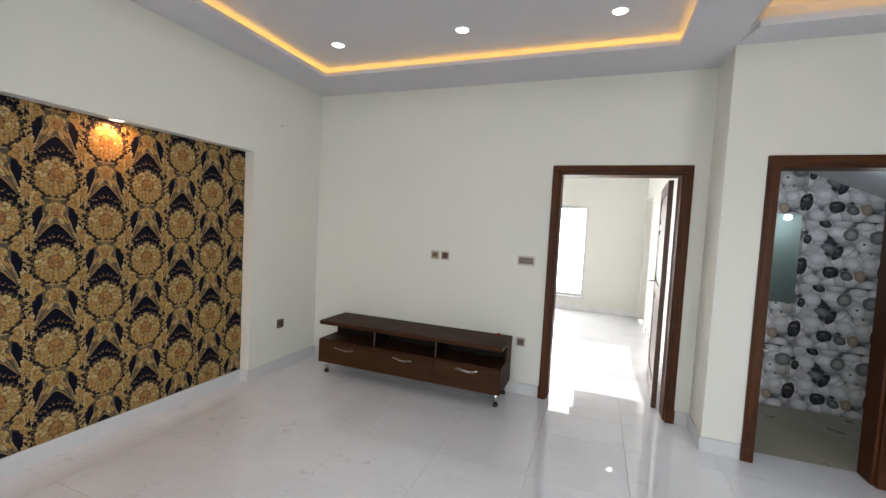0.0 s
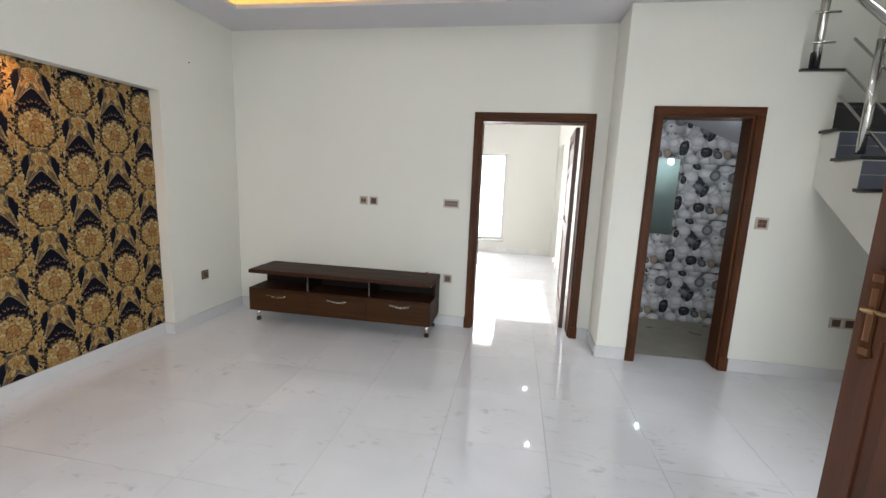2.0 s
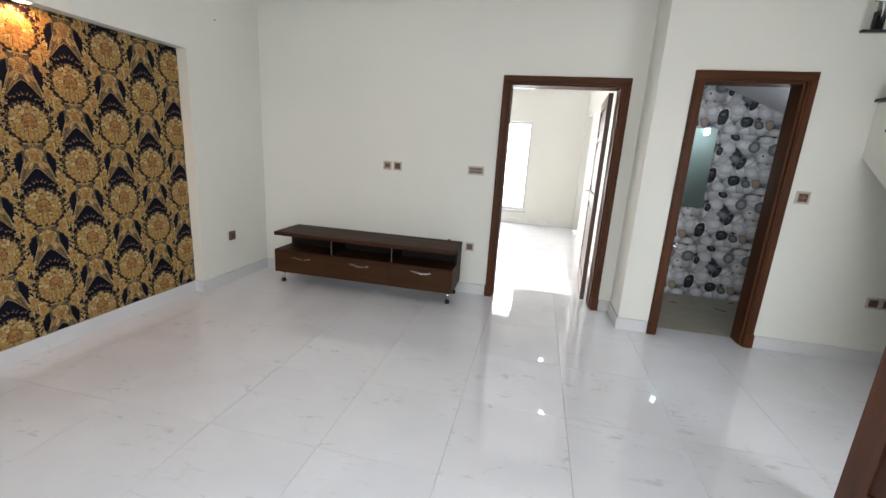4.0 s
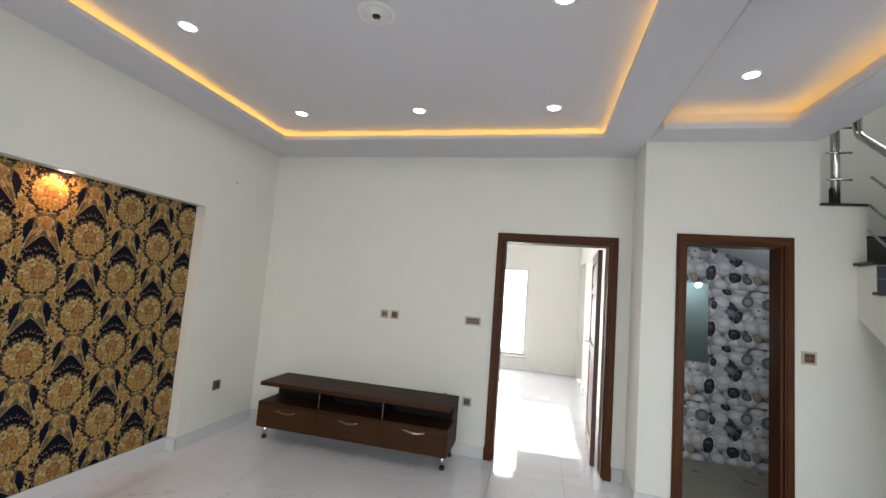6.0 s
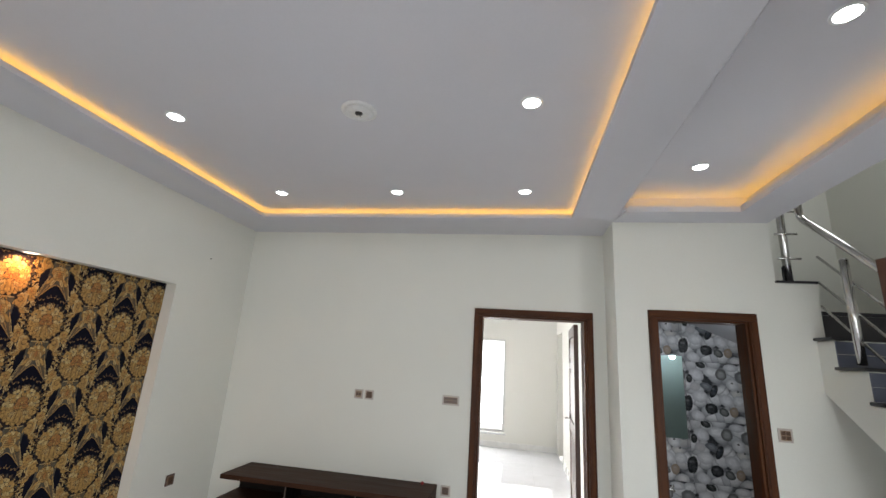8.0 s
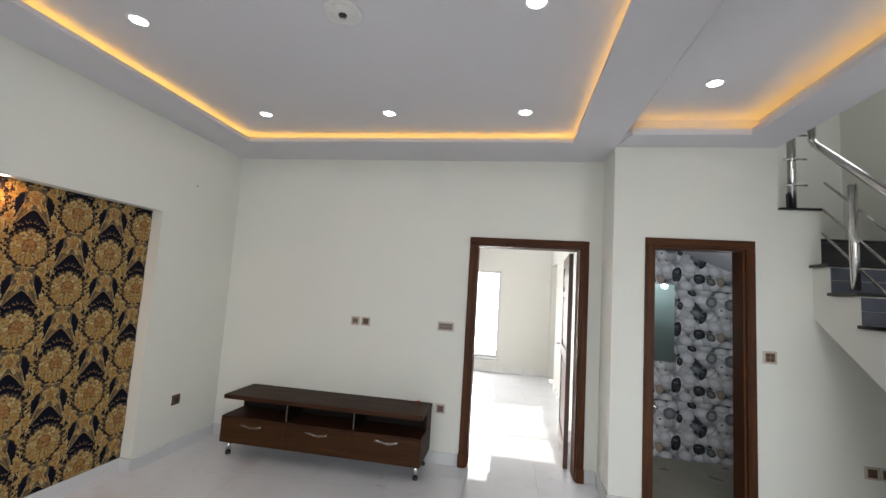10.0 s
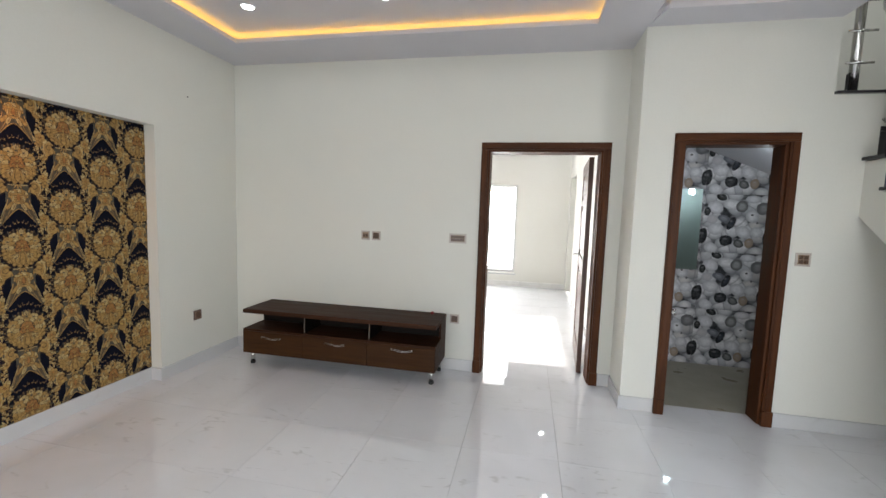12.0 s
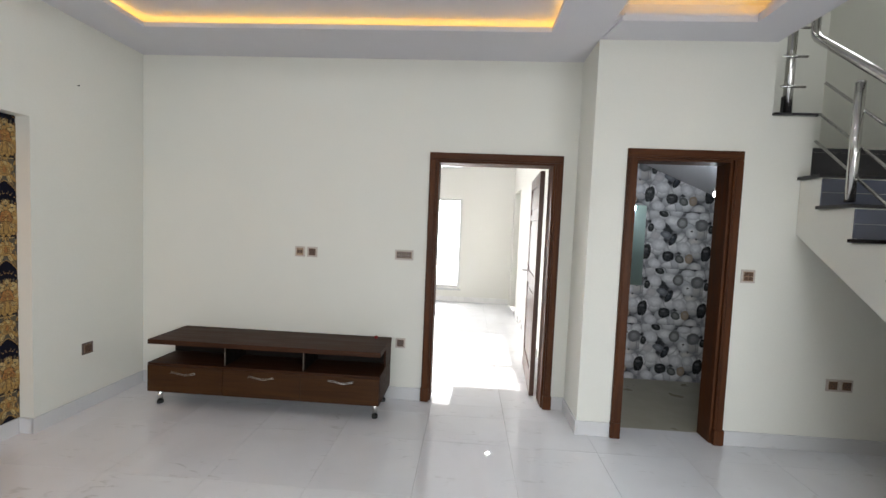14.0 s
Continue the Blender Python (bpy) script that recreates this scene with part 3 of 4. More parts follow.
skirting(0.6, XP - SK, BEDY - SK, BEDY, 0, SH)
skirting(-2.2, 0.6, BEDY - SK, BEDY, 0, SH)
skirting(XP - SK, XP, 5.2, 7.55, 0, SH)
for ob_ in [o for o in scene.objects if o.name.startswith("baseboard")][-3:]:
    ob_.data.materials[0] = BEDSKIRT


# ---- doors ----
def casing(name, x0, x1, y, depth, label):
    """Door lining with moulded architraves and a small plinth block on each side."""
    ob = tagged(new(name), label, "door frame", kind="structure")
    w = 0.062
    for tag, a, b in (("jamb", x0, x0 + w), ("jamb", x1 - w, x1)):
        inner = b if tag and a == x0 else a
        part("architrave", boxes((a, b, y - 0.018, y + 0.004, 0.0, DH - w - 0.001), (a + 0.012, b - 0.012, y - 0.026, y - 0.018, 0.11, DH - w - 0.001), bevel=0.003), DOORWOOD, ob)
        part("plinth_block", boxes((a - 0.006, b + 0.004, y - 0.034, y - 0.002, 0.0, 0.115), bevel=0.003), DOORWOOD, ob)
        lo, hi = (x0 + 0.045, x0 + w + 0.018) if a == x0 else (x1 - w - 0.018, x1 - 0.045)
        part("jamb", boxes((lo, hi, y + 0.005, y + depth, 0.0, DH - w - 0.018), bevel=0.002), DOORWOOD, ob)
    part("head_architrave", boxes((x0, x1, y - 0.018, y + 0.004, DH - w, DH), (x0 + 0.012, x1 - 0.012, y - 0.026, y - 0.018, DH - w + 0.012, DH - 0.012), bevel=0.003), DOORWOOD_X, ob)
    part("head_jamb", boxes((x0 + 0.045, x1 - 0.045, y + 0.005, y + depth, DH - w - 0.018, DH - 0.045), bevel=0.002), DOORWOOD_X, ob)
    return ob


casing("door_frame_bedroom", D1L, D1R, YA, 0.20, "dark reddish brown wooden door frame of the bedroom")
casing("door_frame_bath", D2L, D2R, YB, 0.165, "dark reddish brown wooden door frame of the bathroom")


def door_leaf(name, width, height, place, turn, label, side=-1, ornate=False):
    """A panelled leaf: hinge at the origin, leaf along +x, thickness in y."""
    ob = tagged(new(name), label, "door", kind="structure")
    t = 0.042
    st = 0.105
    part("leaf_frame", boxes((0, st, -t / 2, t / 2, 0, height), (width - st, width, -t / 2, t / 2, 0, height), (st, width - st, -t / 2, t / 2, height - st, height), (st, width - st, -t / 2, t / 2, 0, 0.2), (st, width - st, -t / 2, t / 2, 0.95, 1.07), bevel=0.002), LEAFWOOD, ob)
    for z0, z1 in ((0.2, 0.95), (1.07, 1.60), (1.66, height - st)):
        part("panel", boxes((st, width - st, -0.009, 0.009, z0, z1), (st + 0.05, width - st - 0.05, -0.017, 0.017, z0 + 0.05, z1 - 0.05), bevel=0.004), LEAFWOOD, ob)
    part("rail", boxes((st, width - st, -t / 2, t / 2, 1.60, 1.66), bevel=0.002), LEAFWOOD, ob)
    for s in (-1, 1):
        y = s * (t / 2 + 0.004)
        if ornate:
            half = []
            for k in range(33):
                v = -1 + 2 * k / 32
                w = 0.023 + 0.012 * math.exp(-((abs(v) - 0.86) / 0.09) ** 2)
                w *= max(0.0, 1 - abs(v) ** 14) ** 0.5
                half.append((w, 1.035 + 0.18 * v))
            outline = [(width - 0.055 + w, z) for w, z in half] + [(width - 0.055 - w, z) for w, z in half[-2:0:-1]]
            part("plate_relief", boxes((width - 0.068, width - 0.042, y - 0.0055, y + 0.0055, 0.93, 1.14), (width - 0.073, width - 0.037, y - 0.0065, y + 0.0065, 1.165, 1.195), (width - 0.073, width - 0.037, y - 0.0065, y + 0.0065, 0.875, 0.905), bevel=0.004), COPPER, ob, "raised copper coloured ornament")
            plate = part("handle_plate", prism(outline, 1, y - 0.003, y + 0.003), BRONZE, ob, "dark bronze scrolled plate")
        else:
            plate = part("handle_plate", boxes((width - 0.075, width - 0.037, y - 0.003, y + 0.003, 0.93, 1.15), bevel=0.002), CHROME, ob, "steel handle plate")
        zl = 1.06
        yo = y + s * 0.05
        part("lever", tube([(width - 0.056, y, zl), (width - 0.056, yo - s * 0.008, zl), (width - 0.066, yo, zl), (width - 0.17, yo, zl + 0.004), (width - 0.178, yo, zl + 0.004)], 0.009, 12), BRASS if ornate else CHROME, ob, "lever handle")
    ob.matrix_world = pose(*place, 0, 0, turn)
    return ob


door_leaf("door_bedroom", 0.93, 2.03, (1.262, YA + 0.228, 0.008), 86.2, "open dark brown panelled bedroom door with a steel lever")
door_leaf("door_entrance", 0.90, 2.12, (2.31, 0.755, 0.008), 104.5, "open dark brown panelled entrance door with a brass handle", ornate=True)
# bathroom leaf, swung fully in along the side wall
door_leaf("door_bath", 0.66, 2.03, (D2L + 0.09, YB + 0.19, 0.008), 88, "open dark brown panelled bathroom door with a steel lever")


# ---- windows ----
def window(name, x0, x1, y0, y1, z0, z1, axis, bars, label):
    """Frame in an opening; axis 0: the wall runs along x, 1: along y."""
    ob = tagged(new(name), label, "window", kind="structure")
    lo, hi = (x0, x1) if axis == 0 else (y0, y1)
    mid = (y0 + y1) / 2 if axis == 0 else (x0 + x1) / 2

    def slab(a, b, c, d, thick=0.02):
        return (a, b, mid - thick, mid + thick, c, d) if axis == 0 else (mid - thick, mid + thick, a, b, c, d)
    f = 0.045
    part("window_frame", boxes(slab(lo, lo + f, z0, z1), slab(hi - f, hi, z0, z1), slab(lo + f, hi - f, z0, z0 + f), slab(lo + f, hi - f, z1 - f, z1), bevel=0.003), WHITE, ob)
    step = (hi - lo) / (bars + 1)
    for k in range(1, bars + 1):
        part("mullion", boxes(slab(lo + step * k - 0.02, lo + step * k + 0.02, z0 + f, z1 - f, 0.018), bevel=0.002), WHITE, ob)
    for k in range(bars + 1):
        pane = part("pane", boxes(slab(lo + step * k + 0.021, lo + step * (k + 1) - 0.021, z0 + f, z1 - f, 0.003)), GLASS, ob)
        pane.visible_shadow = False
    return ob


window("window_bedroom", -1.6, 0.49, BEDY + 0.08, BEDY + 0.16, 0.27, 2.07, 0, 2, "white framed bedroom window in glaring daylight")
structure("window_sill", boxes((-1.62, 0.52, BEDY - 0.03, BEDY + 0.05, 0.235, 0.268), bevel=0.004), SKIRT, "pale grey marble window sill", "window sill")
window("window_ventilator", -1.6, 0.49, BEDY + 0.08, BEDY + 0.16, 2.66, 2.76, 0, 1, "low white framed ventilator window under the bedroom ceiling")
window("window_side", -2.36, -2.28, 4.17, 6.25, 0.3, 2.33, 1, 2, "white framed side window of the bedroom")
structure("outdoor_backdrop", boxes((-7.0, 6.0, 13.0, 13.02, -2.0, 7.0)), OUTSIDE, "overexposed daylight outside the window", "sky").visible_shadow = False
structure("ground", boxes((-80, 80, -80, 80, -0.3, -0.16)), plain("ground_concrete", (0.3, 0.29, 0.27), 0.9), "bare concrete ground outside", "ground")

# ---- stairs ----
stairs = thing("staircase", (3.5, 3.0, 0), "staircase with plastered side, glossy dark risers and black granite treads", "staircase")


def stair_part(name, bm, mat, label=""):
    ob = part(name, bm, mat, stairs, label)
    ob.matrix_parent_inverse = Matrix.Translation(-stairs.location)
    return ob


SX, GO, RI = 2.945, 0.255, 0.211
profile = []
y, z = 3.245, 1.965
edges_ = [(y - GO * k, z - RI * k) for k in range(0, 10)]
outline = [(YB - 0.001, 1.935)]
for yy, zz in edges_:
    outline.append((yy + 0.02, zz - 0.024))
    outline.append((yy + 0.02, zz - 0.03 - RI) if zz - RI > 0.05 else (yy + 0.02, 0.0))
    if zz - RI <= 0.05:
        break
outline.append((outline[-1][0] + 0.22, 0.0))
outline.append((YB - 0.001, 1.563))
stair_part("flight_body", prism(outline, 0, SX, XR - 0.001), WALL, "plastered side and underside")
for k, (yy, zz) in enumerate(edges_):
    if zz < 0.1:
        break
    back = YB - 0.002 if k == 0 else yy + GO + 0.019
    stair_part("tread", boxes((SX - 0.028, XR - 0.002, yy, back, zz - 0.023, zz), bevel=0.005), GRANITE, "black granite tread")
    h = min(RI - 0.03, zz - 0.03)
    for a, b in ((SX + 0.001, SX + 0.38), (SX + 0.382, SX + 0.76), (SX + 0.762, XR - 0.003)):
        half = h / 2
        for c in (0, 1):
            stair_part("riser_tile", boxes((a, b, yy + 0.010, yy + 0.019, zz - 0.03 - h + c * half + 0.001, zz - 0.031 - h + (c + 1) * half)), RISERTILE, "glossy dark blue grey riser tile")
stair_part("landing_slab", boxes((3.008, XR - 0.002, YB + 0.031, BATHY, 2.0, 2.145)), WALL)
stair_part("landing_tread", boxes((3.008, XR - 0.002, YB + 0.012, BATHY, 2.1455, 2.175), bevel=0.004), GRANITE, "black granite landing")
stair_part("landing_riser", boxes((3.010, XR - 0.002, YB + 0.020, YB + 0.030, 1.967, 2.144)), GRANITE, "polished black granite riser")
structure("granite_cap", boxes((2.716, 3.018, YB - 0.028, YB + 0.95, 2.386, 2.404), bevel=0.004), GRANITE, "thin black granite cap on the stub wall", "cap")
structure("upper_flight", boxes((2.72, 3.0, YB + 0.162, BATHY, 2.1, 2.365), (2.45, 2.71, YB + 0.162, BATHY, 2.3, 2.6), (2.12, 2.44, YB + 0.162, BATHY, 2.4, 2.81)), WALL, "plastered steps of the upper flight", "stairs")

rail = thing("stair_railing", (2.97, 3.05, 1.75), "polished steel stair railing with round posts and thin rods", "railing")


def rail_part(name, bm, label=""):
    ob = part(name, bm, CHROME, rail, label)
    ob.matrix_parent_inverse = Matrix.Translation(-rail.location)
    return ob


SL = 0.875
RX = 2.997


def on_rail(y, z0, y0=3.49):
    return (RX, y, z0 - (y0 - y) * SL)


rail_part("handrail", tube([(RX, 3.495, 3.7), (RX, 3.495, 3.00), (RX, 3.487, 2.962), (RX, 3.465, 2.930), on_rail(3.425, 2.952), on_rail(1.3, 2.952)], 0.0275, 18))
for yp, z0 in ((3.06, 1.757), (2.35, 1.12), (1.75, 0.70)):
    rail_part("post", tube([(RX - 0.042, yp, z0 + 0.012), (RX - 0.042, yp, z0 + 0.73)], 0.027, 18))
    rail_part("post_cap", lathe([(0.027, 0), (0.024, 0.009), (0.014, 0.015)], 16, (RX - 0.042, yp, z0 + 0.7305)))
for ys, zs in ((3.353, 2.586), (3.376, 2.386), (3.393, 2.207)):
    rail_part("rod", tube([(RX - 0.012, ys, zs), (RX - 0.012, 1.4, zs - (ys - 1.4) * SL)], 0.0095, 10))
upper = thing("upper_railing", (2.852, 3.5, 2.404), "polished steel railing post on the stub wall", "railing")


def upper_part(name, bm, mat=CHROME):
    ob = part(name, bm, mat, upper)
    ob.matrix_parent_inverse = Matrix.Translation(-upper.location)


upper_part("post", tube([(2.852, 3.5, 2.405), (2.852, 3.5, 3.4)], 0.029, 18))
upper_part("base_block", boxes((2.813, 2.822, 3.490, 3.510, 2.4045, 2.535), bevel=0.002), RUBBER)
for zs in (2.597, 2.805, 3.0):
    upper_part("rod", tube([(2.775, 3.466, zs), (2.94, 3.466, zs)], 0.0085, 10))


# ---- lamps ----
def downlight(place, warm=False, power=6.0):
    ob = thing("niche_downlight" if warm else "downlight", place, "small warm recessed spotlight in the niche head" if warm else "small round white recessed ceiling light, lit", "downlight", "" if warm else "recessed ceiling lights")
    r = 0.041 if warm else 0.046
    part("trim_ring", lathe([(r + 0.012, 0), (r + 0.012, -0.004), (r + 0.004, -0.008), (r, -0.003)], 28), WHITE, ob)
    part("diffuser", lathe([(r - 0.0005, -0.0035), (r * 0.7, -0.007), (r * 0.2, -0.008)], 24), WARMBULB if warm else BULB, ob)
    col = (1.0, 0.46, 0.17) if warm else (0.93, 0.97, 1.0)
    if warm:
        lamp("niche_lamp", "AREA", Matrix.Translation((place[0], place[1], place[2] - 0.012)), power, col, shape="DISK", size=0.06)
    else:
        lamp("ceiling_lamp", "SPOT", Matrix.Translation((place[0], place[1], place[2] - 0.018)), power, col, spot_size=radians(177), spot_blend=0.3, shadow_soft_size=0.035)
    return ob


# Lights with y below 1 are unseen, added in line with the others.
for x, y, z in ((-1.40, 1.715, ZT), (-1.40, 2.925, ZT), (-0.33, 2.925, ZT), (0.732, 2.93, ZT), (0.74, 1.73, ZT),
                (-0.33, 0.35, ZT), (-1.40, 0.5, ZT), (0.74, 0.5, ZT), (1.927, 2.678, ZT2), (1.93, 1.34, ZT2), (1.91, 0.0, ZT2)):
    downlight((x, y, z), power=(2.0 if x < 1.5 else 1.3) * (1.0 if y > 1.0 else 0.6))
downlight((-2.288, 1.805, NZ), warm=True, power=2.5)
for y in (8.03, 6.16):
    downlight((1.18, y, 2.78), power=2.0)

rose = thing("ceiling_fan_hook", (-0.22, 1.735, ZT), "round white ceiling rose with an empty fan hook", "ceiling hook")
part("rose", lathe([(0.10, 0), (0.10, -0.007), (0.088, -0.012), (0.078, -0.012), (0.074, -0.005), (0.058, -0.005), (0.054, -0.015), (0.024, -0.018)], 40), WHITE, rose)
part("socket", lathe([(0.022, -0.0175), (0.022, -0.022), (0.005, -0.023)], 18), RUBBER, rose, "dark cable socket")
part("hook", tube([(0.0, 0, -0.018), (0.0, 0, -0.03), (0.014, 0, -0.04), (0.018, 0, -0.028), (0.01, 0, -0.02)], 0.003, 8), CHROME, rose)

bath_lamp = thing("bath_lamp", (2.63, 3.87, 1.87), "small lit bulb hanging in a white holder from the bathroom ceiling", "lamp")
part("holder", lathe([(0.012, 0.022), (0.019, 0.03), (0.019, 0.07), (0.010, 0.085)], 18), WHITE, bath_lamp)
part("cable", tube([(0, 0, 0.084), (0.0, 0, 0.262)], 0.0035, 8), WHITE, bath_lamp)
part("globe", lathe([(0.006, -0.030), (0.022, -0.020), (0.029, 0.0), (0.024, 0.014), (0.012, 0.0215)], 20), BULB, bath_lamp)
lamp("bath_bulb", "POINT", Matrix.Translation((2.63, 3.87, 1.83)), 2.6, (0.80, 0.91, 1.0), shadow_soft_size=0.03)

# ---- bathroom fittings ----
mirror = thing("bath_mirror", (2.2, BATHY, 1.4), "frameless rectangular bathroom mirror with a bright polished edge", "mirror")
g = part("glass", boxes((1.96, 2.44, BATHY - 0.014, BATHY - 0.008, 0.99, 1.815), bevel=0.002), MIRROR, mirror)
g.matrix_parent_inverse = Matrix.Translation(-mirror.location)


tap = thing("bath_tap", (1.602, 3.91, 0.70), "long chrome bathroom spout on the side wall", "tap")
part("spout", tube([(0, 0, 0), (0.36, 0, 0), (0.395, 0, -0.004), (0.405, 0, -0.02)], 0.011, 12), CHROME, tap)
part("wall_flange", tube([(0, 0, 0), (0.012, 0, 0)], 0.032, 20), CHROME, tap)
part("knob", lathe([(0.008, 0.008), (0.014, 0.016), (0.018, 0.026), (0.010, 0.034)], 16, (0.39, 0, 0)), CHROME, tap)


# ---- switches and sockets ----
def plate(kind, place, turn, w=0.088, h=0.088):
    """Plate in the x-z plane with its face towards -y."""
    names = {"socket": "power_socket", "double": "switch_plate", "bars": "wide_switch_plate", "grid": "switch_plate", "dark": "power_socket"}
    labels = {"socket": "champagne framed power socket with a dark brown centre", "double": "champagne framed switch plate with small brown keys",
              "bars": "wide champagne switch plate with two rows of brown keys", "grid": "champagne framed switch plate with four brown keys", "dark": "brown framed power socket with a dark red brown centre"}
    ob = thing(names[kind], place, labels[kind], "socket" if kind in ("socket", "dark") else "switch", "wall plates")
    part("frame", boxes((-w / 2, w / 2, -0.009, 0, -h / 2, h / 2), bevel=0.003), PLATE_BROWN if kind == "dark" else PLATE, ob)
    part("inner_frame", boxes((-w / 2 + 0.014, w / 2 - 0.014, -0.011, -0.0092, -h / 2 + 0.014, h / 2 - 0.014), bevel=0.0005), PLATE_GOLD, ob)
    if kind in ("socket", "dark"):
        part("centre", boxes((-0.028, 0.028, -0.0135, -0.0112, -0.028, 0.028), bevel=0.001), PLATE_DARK, ob)
        for x, z in ((-0.011, -0.006), (0.011, -0.006), (0, 0.011)):
            part("pin_hole", boxes((x - 0.003, x + 0.003, -0.0142, -0.0137, z - 0.004, z + 0.004)), RUBBER, ob)
    elif kind == "double":
        for x in (-0.0125, 0.0125):
            part("key", boxes((x - 0.0105, x + 0.0105, -0.0145, -0.0112, -0.014, 0.014), bevel=0.001), PLATE_DARK, ob)
    elif kind == "grid":
        for x in (-0.0155, 0.0155):
            for z in (-0.0155, 0.0155):
                part("key", boxes((x - 0.0135, x + 0.0135, -0.0145, -0.0112, z - 0.0135, z + 0.0135), bevel=0.001), PLATE_DARK, ob)
    else:
        for k in range(6):
            x = -0.052 + k * 0.0208
            for z in (-0.0135, 0.0135):
                part("key", boxes((x - 0.0098, x + 0.0098, -0.0145, -0.0112, z - 0.0115, z + 0.0115), bevel=0.001), PLATE_DARK, ob)
    ob.matrix_world = pose(*place, 0, 0, turn)
    return ob


plate("double", (-0.819, YA, 1.246), 0)
plate("socket", (-0.711, YA, 1.246), 0)
plate("bars", (0.090, YA, 1.256), 0, w=0.160)
plate("socket", (0.086, YA, 0.493), 0)
plate("dark", (XL, 3.307, 0.47), 90)
plate("grid", (2.641, YB, 1.248), 0, w=0.096, h=0.096)
plate("socket", (3.284, YB, 0.492), 0)
plate("socket", (3.378, YB, 0.492), 0)
hole = thing("wall_nail", (XL, 3.251, 2.423), "tiny dark steel nail stuck in the painted wall", "nail")
part("nail", tube([(-0.004, 0, 0), (0.012, 0, 0.002)], 0.004, 8), RUBBER, hole)

# ---- television bench ----
bench = thing("tv_bench", (-0.91, 3.6, 0), "low dark brown wooden television bench with three drawers", "tv bench")
BX0, BX1, BY0, BY1 = -1.832, 0.008, 3.388, 3.835


def bench_part(name, bm, mat, label="", parent=None):
    ob = part(name, bm, mat, parent or bench, label)
    if parent is None:
        ob.matrix_parent_inverse = Matrix.Translation(-bench.location)
    return ob


bench_part("top", boxes((BX0 - 0.002, BX1 + 0.002, BY0 + 0.005, BY1 + 0.008, 0.503, 0.540), bevel=0.003), BENCHWOOD)
bench_part("body", boxes((BX0, BX1, BY0 + 0.020, BY1, 0.126, 0.140), (BX0, BX1, BY0 + 0.004, BY1, 0.340, 0.357), (BX0, BX0 + 0.018, BY0 + 0.020, BY1, 0.1405, 0.3395), (BX1 - 0.018, BX1, BY0 + 0.020, BY1, 0.1405, 0.3395), (BX0 + 0.0185, BX1 - 0.0185, BY1 - 0.016, BY1, 0.1405, 0.3395), bevel=0.0015), BENCHWOOD)
# Backing and dividers carry the shade of the open shelf in their colour.
bench_part("back_panel", boxes((BX0, BX1 - 0.019, 3.70, 3.716, 0.358, 0.502), bevel=0.001), BENCHSHADE, "laminate backing, darkened for the shade of the open shelf")
bench_part("end_panel", boxes((BX1 - 0.018, BX1, 3.62, BY1, 0.358, 0.502), bevel=0.001), BENCHWOOD)
for x in (-1.222, -0.596):
    div = bench_part("divider", boxes((x - 0.009, x + 0.009, BY0 + 0.035, 3.699, 0.358, 0.502), bevel=0.001), BENCHSHADE)
    bench_part("edge_strip", boxes((x - 0.0035, x + 0.0035, BY0 + 0.030, BY0 + 0.0345, 0.359, 0.501)), plain("edging", (0.13, 0.10, 0.08), 0.4), "pale edging on the divider")
w3 = (BX1 - BX0) / 3
for k in range(3):
    x0, x1 = BX0 + k * w3 + 0.002, BX0 + (k + 1) * w3 - 0.002
    d = bench_part("drawer", boxes((x0, x1, BY0, BY0 + 0.018, 0.128, 0.338), bevel=0.002), BENCHDARK, "dark brown drawer front")
    cx, zz = ((-1.535, 0.292), (-0.911, 0.297), (-0.289, 0.306))[k]
    pts = [(cx + 0.1 * (s - 0.5) * 2, BY0 - 0.016 + 0.004 * abs(s - 0.5) * 2, zz - 0.006 * math.cos((s - 0.5) * 2 * math.pi) + 0.004 * math.sin(s * 2 * math.pi)) for s in [i / 14 for i in range(15)]]
    pts = [(pts[0][0], BY0 + 0.001, pts[0][2])] + pts + [(pts[-1][0], BY0 + 0.001, pts[-1][2])]
    hnd = bench_part("handle", tube(pts, 0.0019, 8), POLISHED, "curved chrome drawer handle")
    pts2 = [(px, py - 0.001, pz - 0.0095) for px, py, pz in pts]
    bench_part("handle_bar", tube(pts2, 0.0018, 8), POLISHED, "thin second bar of the handle")
for x, y in ((-1.790, 3.475), (-0.038, 3.475), (-1.785, 3.78), (-0.038, 3.78)):
    bench_part("leg", tube([(x, y, 0.026), (x, y, 0.1255)], 0.019, 16), CHROME, "short chrome leg")
    bench_part("foot", lathe([(0.0225, 0.0), (0.0235, 0.003), (0.0235, 0.022), (0.021, 0.026)], 18, (x, y, 0.0)), RUBBER, "black rubber foot")
cap = thing("red_cap", (-0.116, 3.79, 0.540), "small dark red plastic cap lying on the bench", "cap")
part("cap", lathe([(0.014, 0), (0.015, 0.004), (0.015, 0.016), (0.011, 0.021), (0.004, 0.022)], 16), RED, cap)


